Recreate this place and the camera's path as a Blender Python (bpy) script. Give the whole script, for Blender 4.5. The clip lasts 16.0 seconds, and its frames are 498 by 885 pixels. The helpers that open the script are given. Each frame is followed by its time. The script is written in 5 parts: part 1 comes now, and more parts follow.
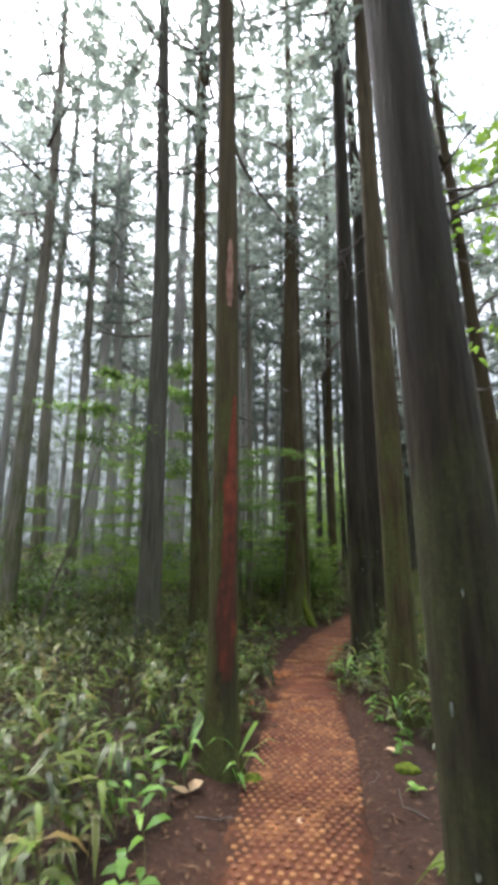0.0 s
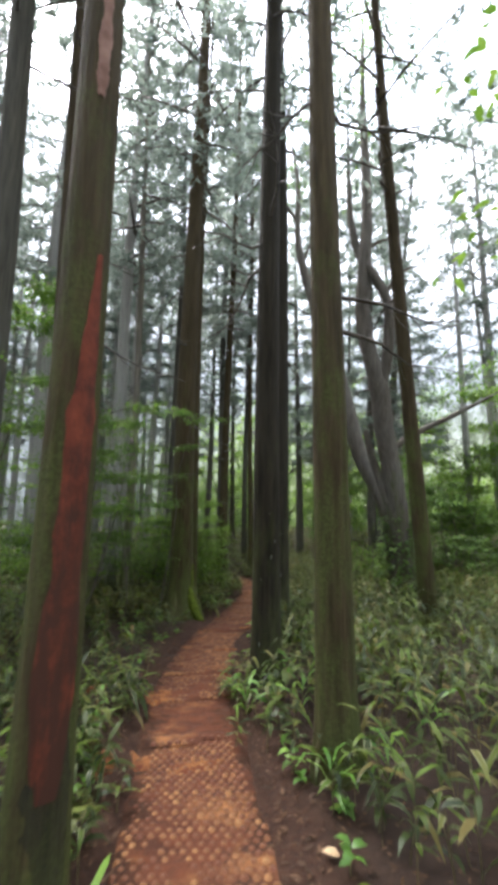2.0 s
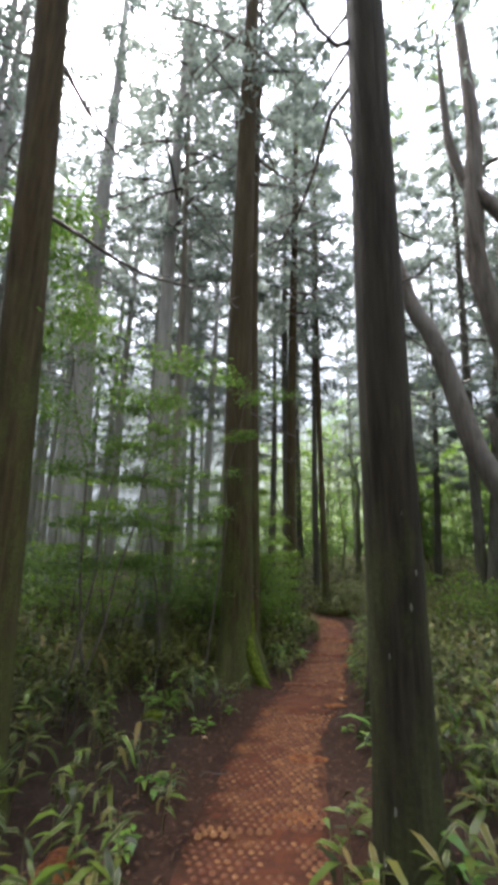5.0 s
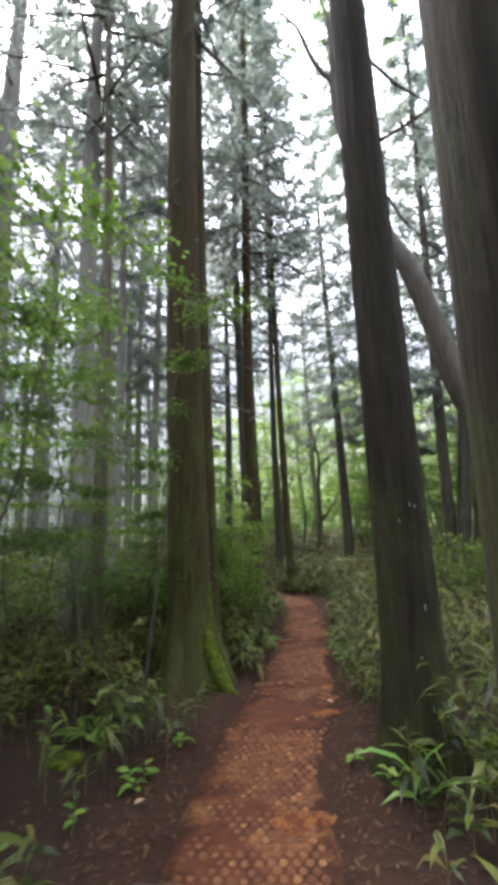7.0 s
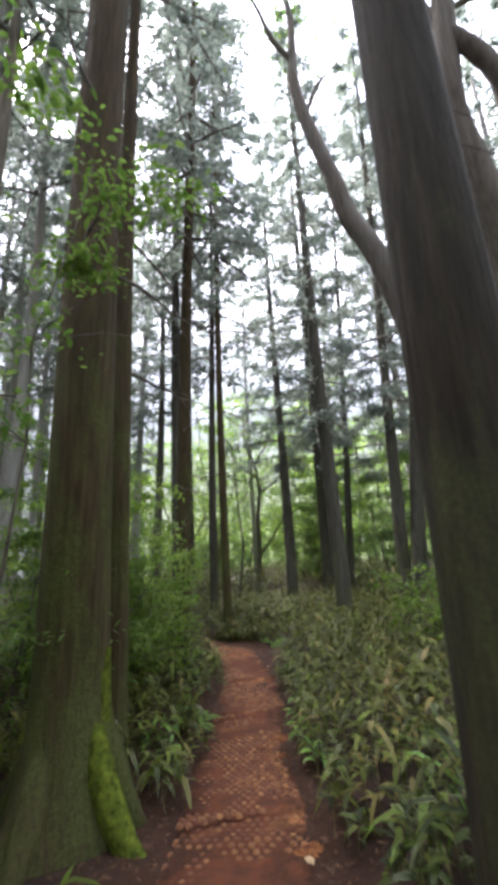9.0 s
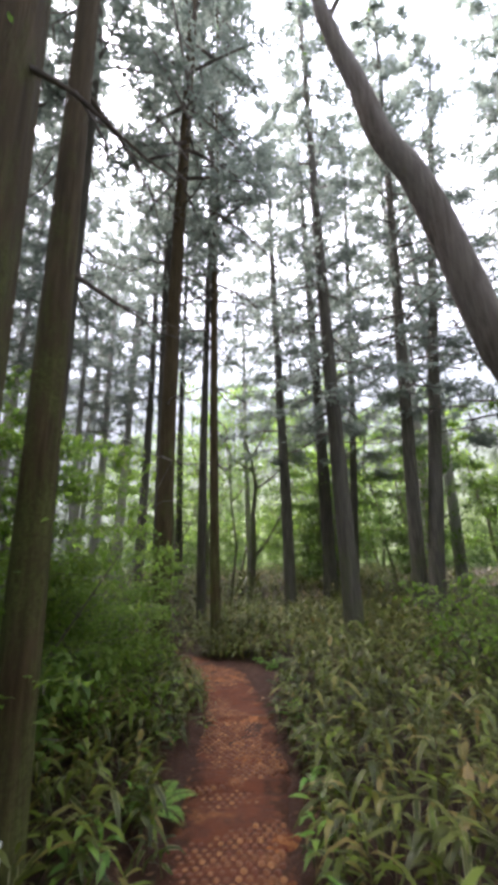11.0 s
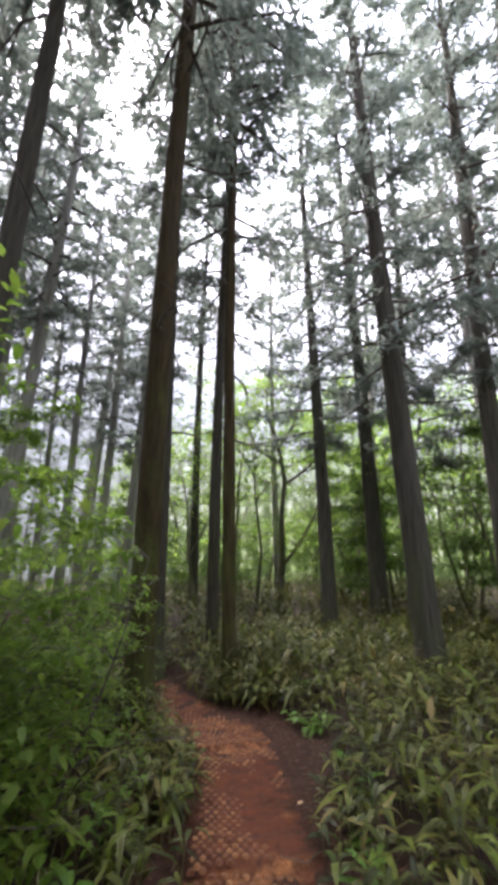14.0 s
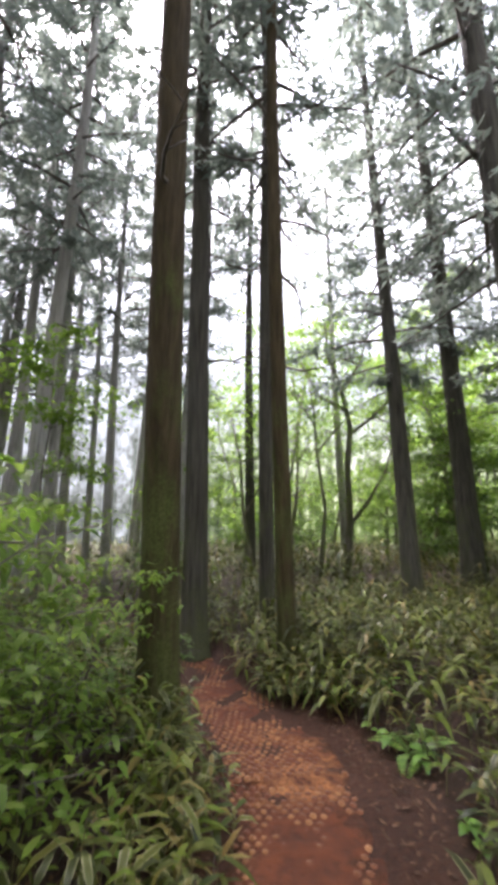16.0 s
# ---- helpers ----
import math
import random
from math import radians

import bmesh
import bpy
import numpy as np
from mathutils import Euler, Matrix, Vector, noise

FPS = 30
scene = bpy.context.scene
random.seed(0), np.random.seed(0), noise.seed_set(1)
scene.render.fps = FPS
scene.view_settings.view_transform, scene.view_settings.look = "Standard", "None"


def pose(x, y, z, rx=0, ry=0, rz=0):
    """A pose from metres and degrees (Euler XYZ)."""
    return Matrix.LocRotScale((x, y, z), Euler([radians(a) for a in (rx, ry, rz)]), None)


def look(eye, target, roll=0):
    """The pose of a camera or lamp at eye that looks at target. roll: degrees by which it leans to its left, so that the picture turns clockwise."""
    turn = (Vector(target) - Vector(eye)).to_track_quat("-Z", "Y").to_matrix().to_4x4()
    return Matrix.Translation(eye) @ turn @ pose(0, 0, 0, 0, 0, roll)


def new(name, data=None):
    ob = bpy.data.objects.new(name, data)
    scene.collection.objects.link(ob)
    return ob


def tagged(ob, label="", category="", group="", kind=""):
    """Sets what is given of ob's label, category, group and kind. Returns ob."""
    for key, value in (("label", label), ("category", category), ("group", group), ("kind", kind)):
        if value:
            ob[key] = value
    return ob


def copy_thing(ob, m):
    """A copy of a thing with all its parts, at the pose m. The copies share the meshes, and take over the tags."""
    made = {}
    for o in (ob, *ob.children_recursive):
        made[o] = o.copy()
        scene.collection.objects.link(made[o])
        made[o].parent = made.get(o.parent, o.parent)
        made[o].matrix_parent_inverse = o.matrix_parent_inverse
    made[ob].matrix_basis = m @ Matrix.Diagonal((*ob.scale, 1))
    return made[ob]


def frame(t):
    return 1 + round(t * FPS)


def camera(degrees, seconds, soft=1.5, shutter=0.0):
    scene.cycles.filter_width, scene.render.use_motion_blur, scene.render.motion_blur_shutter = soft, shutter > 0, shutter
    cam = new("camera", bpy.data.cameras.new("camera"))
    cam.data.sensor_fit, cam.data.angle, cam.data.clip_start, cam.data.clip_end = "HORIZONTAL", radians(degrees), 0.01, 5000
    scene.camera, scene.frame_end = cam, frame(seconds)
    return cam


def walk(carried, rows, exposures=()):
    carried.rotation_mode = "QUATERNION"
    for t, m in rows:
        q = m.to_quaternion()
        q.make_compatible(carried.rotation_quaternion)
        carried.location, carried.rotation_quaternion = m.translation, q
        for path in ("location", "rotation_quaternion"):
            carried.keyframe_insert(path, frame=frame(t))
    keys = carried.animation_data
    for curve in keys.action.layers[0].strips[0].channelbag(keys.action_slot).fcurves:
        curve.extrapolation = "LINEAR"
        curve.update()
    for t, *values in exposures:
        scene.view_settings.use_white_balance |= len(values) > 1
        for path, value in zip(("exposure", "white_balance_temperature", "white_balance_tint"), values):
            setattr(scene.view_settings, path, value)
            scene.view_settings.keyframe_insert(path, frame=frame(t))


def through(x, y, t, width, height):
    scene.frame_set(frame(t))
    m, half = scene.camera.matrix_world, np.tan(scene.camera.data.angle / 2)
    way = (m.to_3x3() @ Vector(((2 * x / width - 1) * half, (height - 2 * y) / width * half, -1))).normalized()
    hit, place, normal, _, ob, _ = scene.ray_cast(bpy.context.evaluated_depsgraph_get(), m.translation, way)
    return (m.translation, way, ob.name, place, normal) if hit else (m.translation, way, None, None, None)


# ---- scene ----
cam = camera(60.8, 16.0, 5.2, 0.5)
METRES, EYE = 12.8, 1.55
ROWS = [
    (0.0, 0.0, 0.0, 0.0, -0.07, 12.48, -0.31),
    (0.5, -0.0007, 0.0322, -0.0018, -2.12, 11.18, -0.24),
    (1.0, 0.0034, 0.0647, -0.0052, -5.28, 9.73, 0.3),
    (1.5, 0.0047, 0.0949, -0.0042, -9.9, 8.95, -0.6),
    (2.0, 0.0067, 0.1231, -0.0014, -15.27, 10.06, -0.83),
    (2.5, 0.0148, 0.1514, -0.0024, -15.7, 11.66, -1.28),
    (3.0, 0.0177, 0.1814, -0.0049, -14.01, 11.91, -1.46),
    (3.5, 0.0225, 0.2149, -0.0045, -12.06, 12.38, -1.91),
    (4.0, 0.0284, 0.2465, -0.0058, -8.51, 14.24, -2.52),
    (6.5, 0.0526, 0.4045, -0.0224, -7.74, 11.55, 1.28),
    (7.0, 0.056, 0.4314, -0.027, -12.49, 11.16, 2.13),
    (7.5, 0.0638, 0.4631, -0.0328, -14.9, 11.57, 2.48),
    (8.0, 0.0687, 0.495, -0.0343, -18.95, 14.63, 2.89),
    (8.5, 0.0765, 0.5279, -0.0349, -21.27, 15.21, 2.92),
    (9.0, 0.0859, 0.5595, -0.0339, -21.38, 15.52, 2.34),
    (11.5, 0.1362, 0.6933, -0.0338, -22.26, 15.88, 0.41),
    (12.0, 0.1462, 0.7198, -0.0386, -20.28, 16.42, 0.12),
    (12.5, 0.1601, 0.7508, -0.0419, -19.87, 16.75, 0.15),
    (13.0, 0.1742, 0.7808, -0.0413, -18.92, 16.74, -0.1),
    (13.5, 0.1856, 0.8121, -0.0409, -19.03, 16.88, 0.06),
    (14.0, 0.1994, 0.8431, -0.0442, -18.81, 17.42, -0.38),
    (14.5, 0.2106, 0.8736, -0.0462, -17.09, 17.73, -1.11),
    (15.0, 0.2215, 0.903, -0.0461, -14.73, 17.31, -0.91),
    (15.5, 0.235, 0.9312, -0.0472, -12.52, 13.31, -0.7),
    (16.0, 0.2416, 0.9583, -0.0474, -10.4, 12.61, -0.32),
]
EXPOSURES = [(0.0, 2.62, 6150, 14), (1.5, 2.67, 6150, 13), (4.0, 2.66, 6180, 16), (7.0, 2.95, 6180, 19), (9.0, 3.0, 6180, 21), (12.5, 2.83, 6280, 25), (14.5, 2.75, 6290, 25), (16.0, 3.25, 6360, 25)]
walk(cam, [(t, pose(METRES * x, METRES * y, EYE + METRES * z, 90 + pitch, roll, yaw)) for t, x, y, z, yaw, pitch, roll in ROWS], EXPOSURES)

# ---- world and light: a bright misty overcast sky, with a soft sun behind it ----
SUN_ELEVATION, SUN_AZIMUTH = radians(58), radians(-25)
world = bpy.data.worlds.new("overcast_sky")
scene.world = world
world.use_nodes = True
wn, wl = world.node_tree.nodes, world.node_tree.links
wn.clear()
sky = wn.new("ShaderNodeTexSky")
sky.sky_type, sky.sun_disc = "NISHITA", False
sky.sun_elevation, sky.sun_rotation = SUN_ELEVATION, SUN_AZIMUTH
sky.air_density, sky.dust_density = 1.0, 6.0
grey = wn.new("ShaderNodeHueSaturation")
grey.inputs["Saturation"].default_value = 0.22
cloud = wn.new("ShaderNodeMix")
cloud.data_type = "RGBA"
cloud.inputs[0].default_value = 0.55
cloud.inputs[7].default_value = (9.8, 11.2, 13.2, 1)
shine = wn.new("ShaderNodeBackground")
shine.inputs[1].default_value = 0.085
wout = wn.new("ShaderNodeOutputWorld")
wl.new(sky.outputs[0], grey.inputs["Color"])
wl.new(grey.outputs[0], cloud.inputs[6])
wl.new(cloud.outputs[2], shine.inputs[0])
wl.new(shine.outputs[0], wout.inputs[0])

sun_data = bpy.data.lights.new("sun", "SUN")
sun_data.energy, sun_data.angle, sun_data.color = 4.2, radians(40), (1.0, 0.96, 0.9)
sun = new("sun", sun_data)
sun.matrix_world = look((0, 0, 40), (0 - 40 * math.sin(SUN_AZIMUTH) * math.cos(SUN_ELEVATION), 0 - 40 * math.cos(SUN_AZIMUTH) * math.cos(SUN_ELEVATION), 40 - 40 * math.sin(SUN_ELEVATION)))


# ---- materials ----
class Nodes:
    """A small builder for one node material."""

    def __init__(self, name):
        self.mat = bpy.data.materials.new(name)
        self.mat.use_nodes = True
        self.tree = self.mat.node_tree
        self.tree.nodes.clear()
        self.out = self.add("ShaderNodeOutputMaterial")

    def add(self, kind, **sockets):
        n = self.tree.nodes.new(kind)
        for k, v in sockets.items():
            self.put(n.inputs[k.replace("_", " ")], v)
        return n

    def put(self, socket, v):
        if hasattr(v, "is_output"):
            self.tree.links.new(v, socket)
        else:
            socket.default_value = v

    def coords(self, scale=(1, 1, 1), which="Object"):
        c = self.add("ShaderNodeTexCoord")
        m = self.add("ShaderNodeMapping", Vector=c.outputs[which], Scale=scale)
        return m.outputs[0]

    def grain(self, vector, scale, detail=4.0, rough=0.6):
        n = self.add("ShaderNodeTexNoise", Vector=vector, Scale=scale, Detail=detail, Roughness=rough)
        return n.outputs["Fac"]

    def span(self, value, a, b, c=0.0, d=1.0):
        n = self.add("ShaderNodeMapRange", Value=value)
        for i, v in enumerate((a, b, c, d)):
            n.inputs[1 + i].default_value = v
        return n.outputs[0]

    def calc(self, op, a, b):
        n = self.add("ShaderNodeMath")
        n.operation = op
        self.put(n.inputs[0], a)
        self.put(n.inputs[1], b)
        return n.outputs[0]

    def mix(self, f, a, b, blend="MIX"):
        n = self.add("ShaderNodeMix")
        n.data_type, n.blend_type = "RGBA", blend
        for i, v in ((0, f), (6, a), (7, b)):
            self.put(n.inputs[i], (*v, 1) if isinstance(v, tuple) and len(v) == 3 else v)
        return n.outputs[2]

    def ramp(self, f, stops):
        n = self.add("ShaderNodeValToRGB", Fac=f)
        e = n.color_ramp.elements
        while len(e) < len(stops):
            e.new(0.5)
        for s, (p, c) in zip(e, stops):
            s.position, s.color = p, (*c, 1)
        return n.outputs[0]

    def bump(self, height, strength, distance):
        return self.add("ShaderNodeBump", Height=height, Strength=strength, Distance=distance).outputs[0]

    def surface(self, colour, rough, normal=None, gloss=0.3, through=0.0):
        p = self.add("ShaderNodeBsdfPrincipled")
        self.put(p.inputs["Base Color"], (*colour, 1) if isinstance(colour, tuple) else colour)
        self.put(p.inputs["Roughness"], rough)
        p.inputs["Specular IOR Level"].default_value = gloss
        if normal:
            self.put(p.inputs["Normal"], normal)
        shader = p.outputs[0]
        if through:
            t = self.add("ShaderNodeBsdfTranslucent")
            self.put(t.inputs[0], (*colour, 1) if isinstance(colour, tuple) else colour)
            m = self.add("ShaderNodeMixShader", Fac=through)
            self.put(m.inputs[1], shader)
            self.put(m.inputs[2], t.outputs[0])
            shader = m.outputs[0]
        self.put(self.out.inputs[0], shader)
        return self.mat


def bark(name, dark, light, moss_height, moss_amount, lichen=(0.17, 0.16, 0.15)):
    """Fibrous conifer bark in long vertical strips, with moss that thins out upwards."""
    n = Nodes(name)
    strips = n.grain(n.coords((26, 26, 1.6)), 1.0, 6, 0.65)
    fine = n.grain(n.coords((90, 90, 9)), 1.0, 3)
    patch = n.grain(n.coords((1.6, 1.6, 0.7)), 1.0, 3)
    colour = n.ramp(strips, [(0.3, dark), (0.72, light)])
    colour = n.mix(n.span(patch, 0.35, 0.75), colour, n.mix(0.5, colour, lichen))
    rnd = n.add("ShaderNodeObjectInfo").outputs["Random"]
    colour = n.mix(n.span(rnd, 0, 1, 0.0, 0.35), colour, dark)
    c = n.add("ShaderNodeTexCoord")
    z = n.add("ShaderNodeSeparateXYZ", Vector=c.outputs["Object"]).outputs[2]
    low = n.span(z, 0.0, moss_height, 0.16, -0.15)
    m = n.span(n.calc("ADD", n.grain(n.coords((4, 4, 1.3)), 1.0, 6, 0.7), low), 0.48, 0.68, 0, moss_amount)
    moss = n.ramp(n.grain(n.coords((50, 50, 50)), 1.0, 4), [(0.3, (0.035, 0.046, 0.012)), (0.7, (0.1, 0.122, 0.03))])
    colour = n.mix(m, colour, moss)
    h = n.calc("ADD", n.calc("MULTIPLY", strips, 1.0), n.calc("MULTIPLY", fine, 0.35))
    return n.surface(colour, 0.9, n.bump(h, 0.9, 0.03), 0.15)


def leaf(name, stops, through=0.35, rough=0.45, margin=None, by_object=False, gloss=0.35):
    """Leaves whose hue varies from one to the next, darker along the midrib, with or without pale dry margins."""
    n = Nodes(name)
    rnd = n.add("ShaderNodeObjectInfo").outputs["Random"] if by_object else n.add("ShaderNodeNewGeometry").outputs["Random Per Island"]
    wide = n.grain(n.coords((0.7, 0.7, 0.7)), 1.0, 2)
    f = n.calc("ADD", n.calc("MULTIPLY", rnd, 0.75), n.span(wide, 0.3, 0.7, 0.0, 0.25))
    colour = n.ramp(f, stops)
    u = n.add("ShaderNodeSeparateXYZ", Vector=n.add("ShaderNodeUVMap").outputs[0]).outputs[0]
    off = n.calc("ABSOLUTE", n.calc("SUBTRACT", u, 0.5), 0.0)
    veins = n.add("ShaderNodeTexWave", Vector=n.coords((1, 1, 1), "UV"), Scale=9.0, Distortion=0.4)
    veins.bands_direction = "X"
    colour = n.mix(n.span(veins.outputs["Fac"], 0, 1, 0.0, 0.12), colour, (0.02, 0.03, 0.01))
    if margin:
        dry = n.calc("MULTIPLY", n.span(off, 0.27, 0.4), n.span(n.calc("FRACT", n.calc("MULTIPLY", rnd, 7.31), 0.0), 0.6, 0.7))
        colour = n.mix(n.calc("MULTIPLY", dry, 0.75), colour, margin)
    return n.surface(colour, rough, None, gloss, through)


# Tone raised so that trunks farther off look misted: haze in the colour.
BARK = bark("cedar_bark", (0.057, 0.05, 0.036), (0.265, 0.232, 0.175), 7.0, 0.85)
# Paler grey for cedars standing back: haze is put into the bark colour.
BARK_GREY = bark("haze_grey_bark", (0.14, 0.135, 0.118), (0.38, 0.365, 0.325), 5.0, 0.7, (0.34, 0.34, 0.315))
# Near-black on trunks: the shade of backlit sides is put into the colour.
BARK_DARK = bark("near_black_bark", (0.0105, 0.0083, 0.0052), (0.046, 0.037, 0.024), 3.5, 0.4, (0.046, 0.041, 0.031))
# Paled copy of the dark bark, its colour raised to imitate haze.
BARK_MID = bark("hazed_brown_bark", (0.026, 0.024, 0.018), (0.115, 0.106, 0.08), 3.0, 0.5, (0.1, 0.098, 0.082))
BARK_MOSSY = bark("mossy_bark", (0.02, 0.0142, 0.007), (0.088, 0.063, 0.03), 6.0, 0.7, (0.072, 0.06, 0.034))
BARK_PALE = bark("pale_smooth_bark", (0.052, 0.044, 0.035), (0.165, 0.142, 0.115), 4.0, 0.7, (0.2, 0.19, 0.17))
# Lighter and bluer than real needles: misty paleness is painted into them.
NEEDLES = leaf("hazed_cedar_needles", [(0.0, (0.11, 0.135, 0.11)), (0.5, (0.165, 0.195, 0.16)), (1.0, (0.225, 0.25, 0.205))], 0.74, 0.6, gloss=0.2)
MAPLE = leaf("maple_leaves", [(0.0, (0.05, 0.105, 0.016)), (0.5, (0.09, 0.16, 0.026)), (1.0, (0.145, 0.21, 0.04))], 0.66, 0.5)
# Brighter copy of the maple leaves, with sunlit glow put into the colour.
SUNLIT_MAPLE = leaf("sunlit_maple_leaves", [(0.0, (0.085, 0.165, 0.018)), (0.5, (0.14, 0.235, 0.03)), (1.0, (0.22, 0.3, 0.052))], 0.68, 0.5)
SHRUB = leaf("shrub_leaves", [(0.0, (0.06, 0.115, 0.022)), (0.5, (0.11, 0.19, 0.036)), (1.0, (0.18, 0.27, 0.06))], 0.58, 0.45)
SASA_STOPS = [(0.0, (0.009, 0.015, 0.0025)), (0.3, (0.026, 0.041, 0.005)), (0.55, (0.054, 0.074, 0.009)), (0.7, (0.09, 0.148, 0.012)), (0.84, (0.115, 0.098, 0.023)), (1.0, (0.165, 0.108, 0.036))]
SASA = leaf("bamboo_grass_leaves", SASA_STOPS, 0.32, 0.45, (0.26, 0.26, 0.13), gloss=0.25)
DRY_STOPS = [(0.0, (0.016, 0.021, 0.003)), (0.3, (0.043, 0.054, 0.007)), (0.55, (0.082, 0.094, 0.014)), (0.7, (0.11, 0.16, 0.013)), (0.83, (0.155, 0.125, 0.03)), (1.0, (0.2, 0.135, 0.045))]
SASA_DRY = leaf("drying_bamboo_grass_leaves", DRY_STOPS, 0.3, 0.45, (0.26, 0.25, 0.12), gloss=0.25)
SASA_ONE = leaf("bamboo_grass_leaf", SASA_STOPS, 0.32, 0.45, (0.28, 0.28, 0.15), True, gloss=0.28)
GREEN_ONE = leaf("fresh_green_leaf", [(0.0, (0.06, 0.13, 0.02)), (0.6, (0.12, 0.25, 0.03)), (1.0, (0.22, 0.32, 0.05))], 0.35, 0.42, None, True)
GRASS = leaf("grass_blades", [(0.0, (0.06, 0.14, 0.02)), (0.6, (0.13, 0.24, 0.03)), (1.0, (0.24, 0.3, 0.06))], 0.35, 0.45)
LITTER = leaf("leaf_litter", [(0.0, (0.03, 0.017, 0.01)), (0.6, (0.09, 0.045, 0.022)), (0.9, (0.11, 0.06, 0.03)), (1.0, (0.17, 0.1, 0.05))], 0.05, 0.7, gloss=0.2)


def soil():
    n = Nodes("forest_soil")
    big = n.grain(n.coords((0.8, 0.8, 0.8)), 1.0, 5)
    small = n.grain(n.coords((22, 22, 22)), 1.0, 6, 0.7)
    colour = n.ramp(small, [(0.3, (0.009, 0.0052, 0.0032)), (0.55, (0.025, 0.012, 0.0062)), (0.78, (0.062, 0.033, 0.016))])
    colour = n.mix(n.span(big, 0.4, 0.7), colour, n.mix(0.5, colour, (0.05, 0.03, 0.018)))
    red = n.add("ShaderNodeAttribute")
    red.attribute_name = "clay"
    clay = n.ramp(small, [(0.3, (0.02, 0.008, 0.004)), (0.7, (0.056, 0.021, 0.0085))])
    colour = n.mix(n.calc("MULTIPLY", red.outputs["Fac"], n.span(big, 0.3, 0.6, 0.5, 1.0)), colour, clay)
    return n.surface(colour, 0.85, n.bump(small, 0.8, 0.03), 0.25)


def trodden():
    """Wet red clay, with ochre sand where the mats show through."""
    n = Nodes("red_clay_path")
    big = n.grain(n.coords((1.3, 2.6, 1)), 1.0, 4)
    mid = n.grain(n.coords((9, 9, 9)), 1.0, 5, 0.65)
    fine = n.grain(n.coords((70, 70, 70)), 1.0, 4, 0.7)
    clay = n.ramp(mid, [(0.3, (0.05, 0.015, 0.007)), (0.7, (0.125, 0.041, 0.017))])
    sand = n.ramp(fine, [(0.3, (0.16, 0.06, 0.022)), (0.7, (0.36, 0.17, 0.06))])
    f = n.calc("MULTIPLY", n.span(big, 0.52, 0.66), n.span(mid, 0.36, 0.6))
    h = n.calc("ADD", mid, n.calc("MULTIPLY", fine, 0.4))
    rim = n.add("ShaderNodeAttribute")
    rim.attribute_name = "rim"
    strewn = n.span(n.calc("ADD", rim.outputs["Fac"], n.span(n.grain(n.coords((5, 5, 5)), 1.0, 6, 0.75), 0.3, 0.7, -0.45, 0.45)), 0.45, 0.85)
    mud = n.ramp(fine, [(0.3, (0.02, 0.008, 0.004)), (0.7, (0.056, 0.021, 0.0085))])
    colour = n.mix(strewn, n.mix(f, clay, sand), mud)
    return n.surface(colour, n.span(mid, 0.3, 0.7, 0.72, 0.95), n.bump(h, 1.0, 0.03), 0.2)


def stud_look():
    n = Nodes("ochre_mat_studs")
    rnd = n.add("ShaderNodeObjectInfo").outputs["Random"]
    isl = n.add("ShaderNodeNewGeometry").outputs["Random Per Island"]
    f = n.calc("FRACT", n.calc("ADD", rnd, isl), 0.0)
    fine = n.grain(n.coords((80, 80, 80)), 1.0, 4)
    colour = n.ramp(f, [(0.0, (0.095, 0.031, 0.012)), (0.4, (0.135, 0.052, 0.018)), (0.8, (0.19, 0.083, 0.028)), (1.0, (0.27, 0.135, 0.046))])
    return n.surface(n.mix(n.span(fine, 0.35, 0.7, 0, 0.5), colour, (0.1, 0.032, 0.017)), 0.7, n.bump(fine, 0.4, 0.01), 0.3)


def plain(name, a, b, scale, rough=0.7, gloss=0.3, bump=0.3):
    n = Nodes(name)
    g = n.grain(n.coords((scale, scale, scale)), 1.0, 5)
    return n.surface(n.ramp(g, [(0.3, a), (0.7, b)]), rough, n.bump(g, bump, 0.01), gloss)


def sand_look():
    n = Nodes("ochre_sand")
    mid = n.grain(n.coords((14, 14, 14)), 1.0, 6, 0.7)
    fine = n.grain(n.coords((60, 60, 60)), 1.0, 4, 0.7)
    sand = n.ramp(fine, [(0.3, (0.13, 0.045, 0.016)), (0.7, (0.3, 0.135, 0.042))])
    return n.surface(n.mix(n.span(mid, 0.42, 0.58), (0.1, 0.028, 0.014), sand), 0.88, n.bump(n.calc("ADD", mid, fine), 0.8, 0.02), 0.15)


SAND = sand_look()
SOIL, CLAY, STUD = soil(), trodden(), stud_look()
STEM = plain("bamboo_stems", (0.06, 0.06, 0.025), (0.17, 0.14, 0.06), 20)
TWIG = plain("dead_twigs", (0.035, 0.028, 0.022), (0.12, 0.1, 0.08), 12)


def peeled_look():
    """Bare red wood with long dark shreds of bark left on it, darker towards the bottom."""
    n = Nodes("peeled_red_wood")
    shreds = n.grain(n.coords((16, 16, 2.2)), 1.0, 6, 0.7)
    spots = n.grain(n.coords((9, 9, 6)), 1.0, 5, 0.7)
    wood = n.ramp(spots, [(0.3, (0.07, 0.016, 0.009)), (0.7, (0.19, 0.046, 0.022))])
    z = n.add("ShaderNodeSeparateXYZ", Vector=n.add("ShaderNodeTexCoord").outputs["Object"]).outputs[2]
    left = n.calc("ADD", n.calc("MULTIPLY", shreds, 0.6), n.calc("MULTIPLY", spots, 0.4))
    f = n.span(n.calc("ADD", left, n.span(z, 0.5, 2.0, -0.14, 0.02)), 0.38, 0.54, 0.92, 0.0)
    return n.surface(n.mix(f, wood, (0.05, 0.022, 0.014)), 0.8, n.bump(shreds, 0.6, 0.02), 0.2)


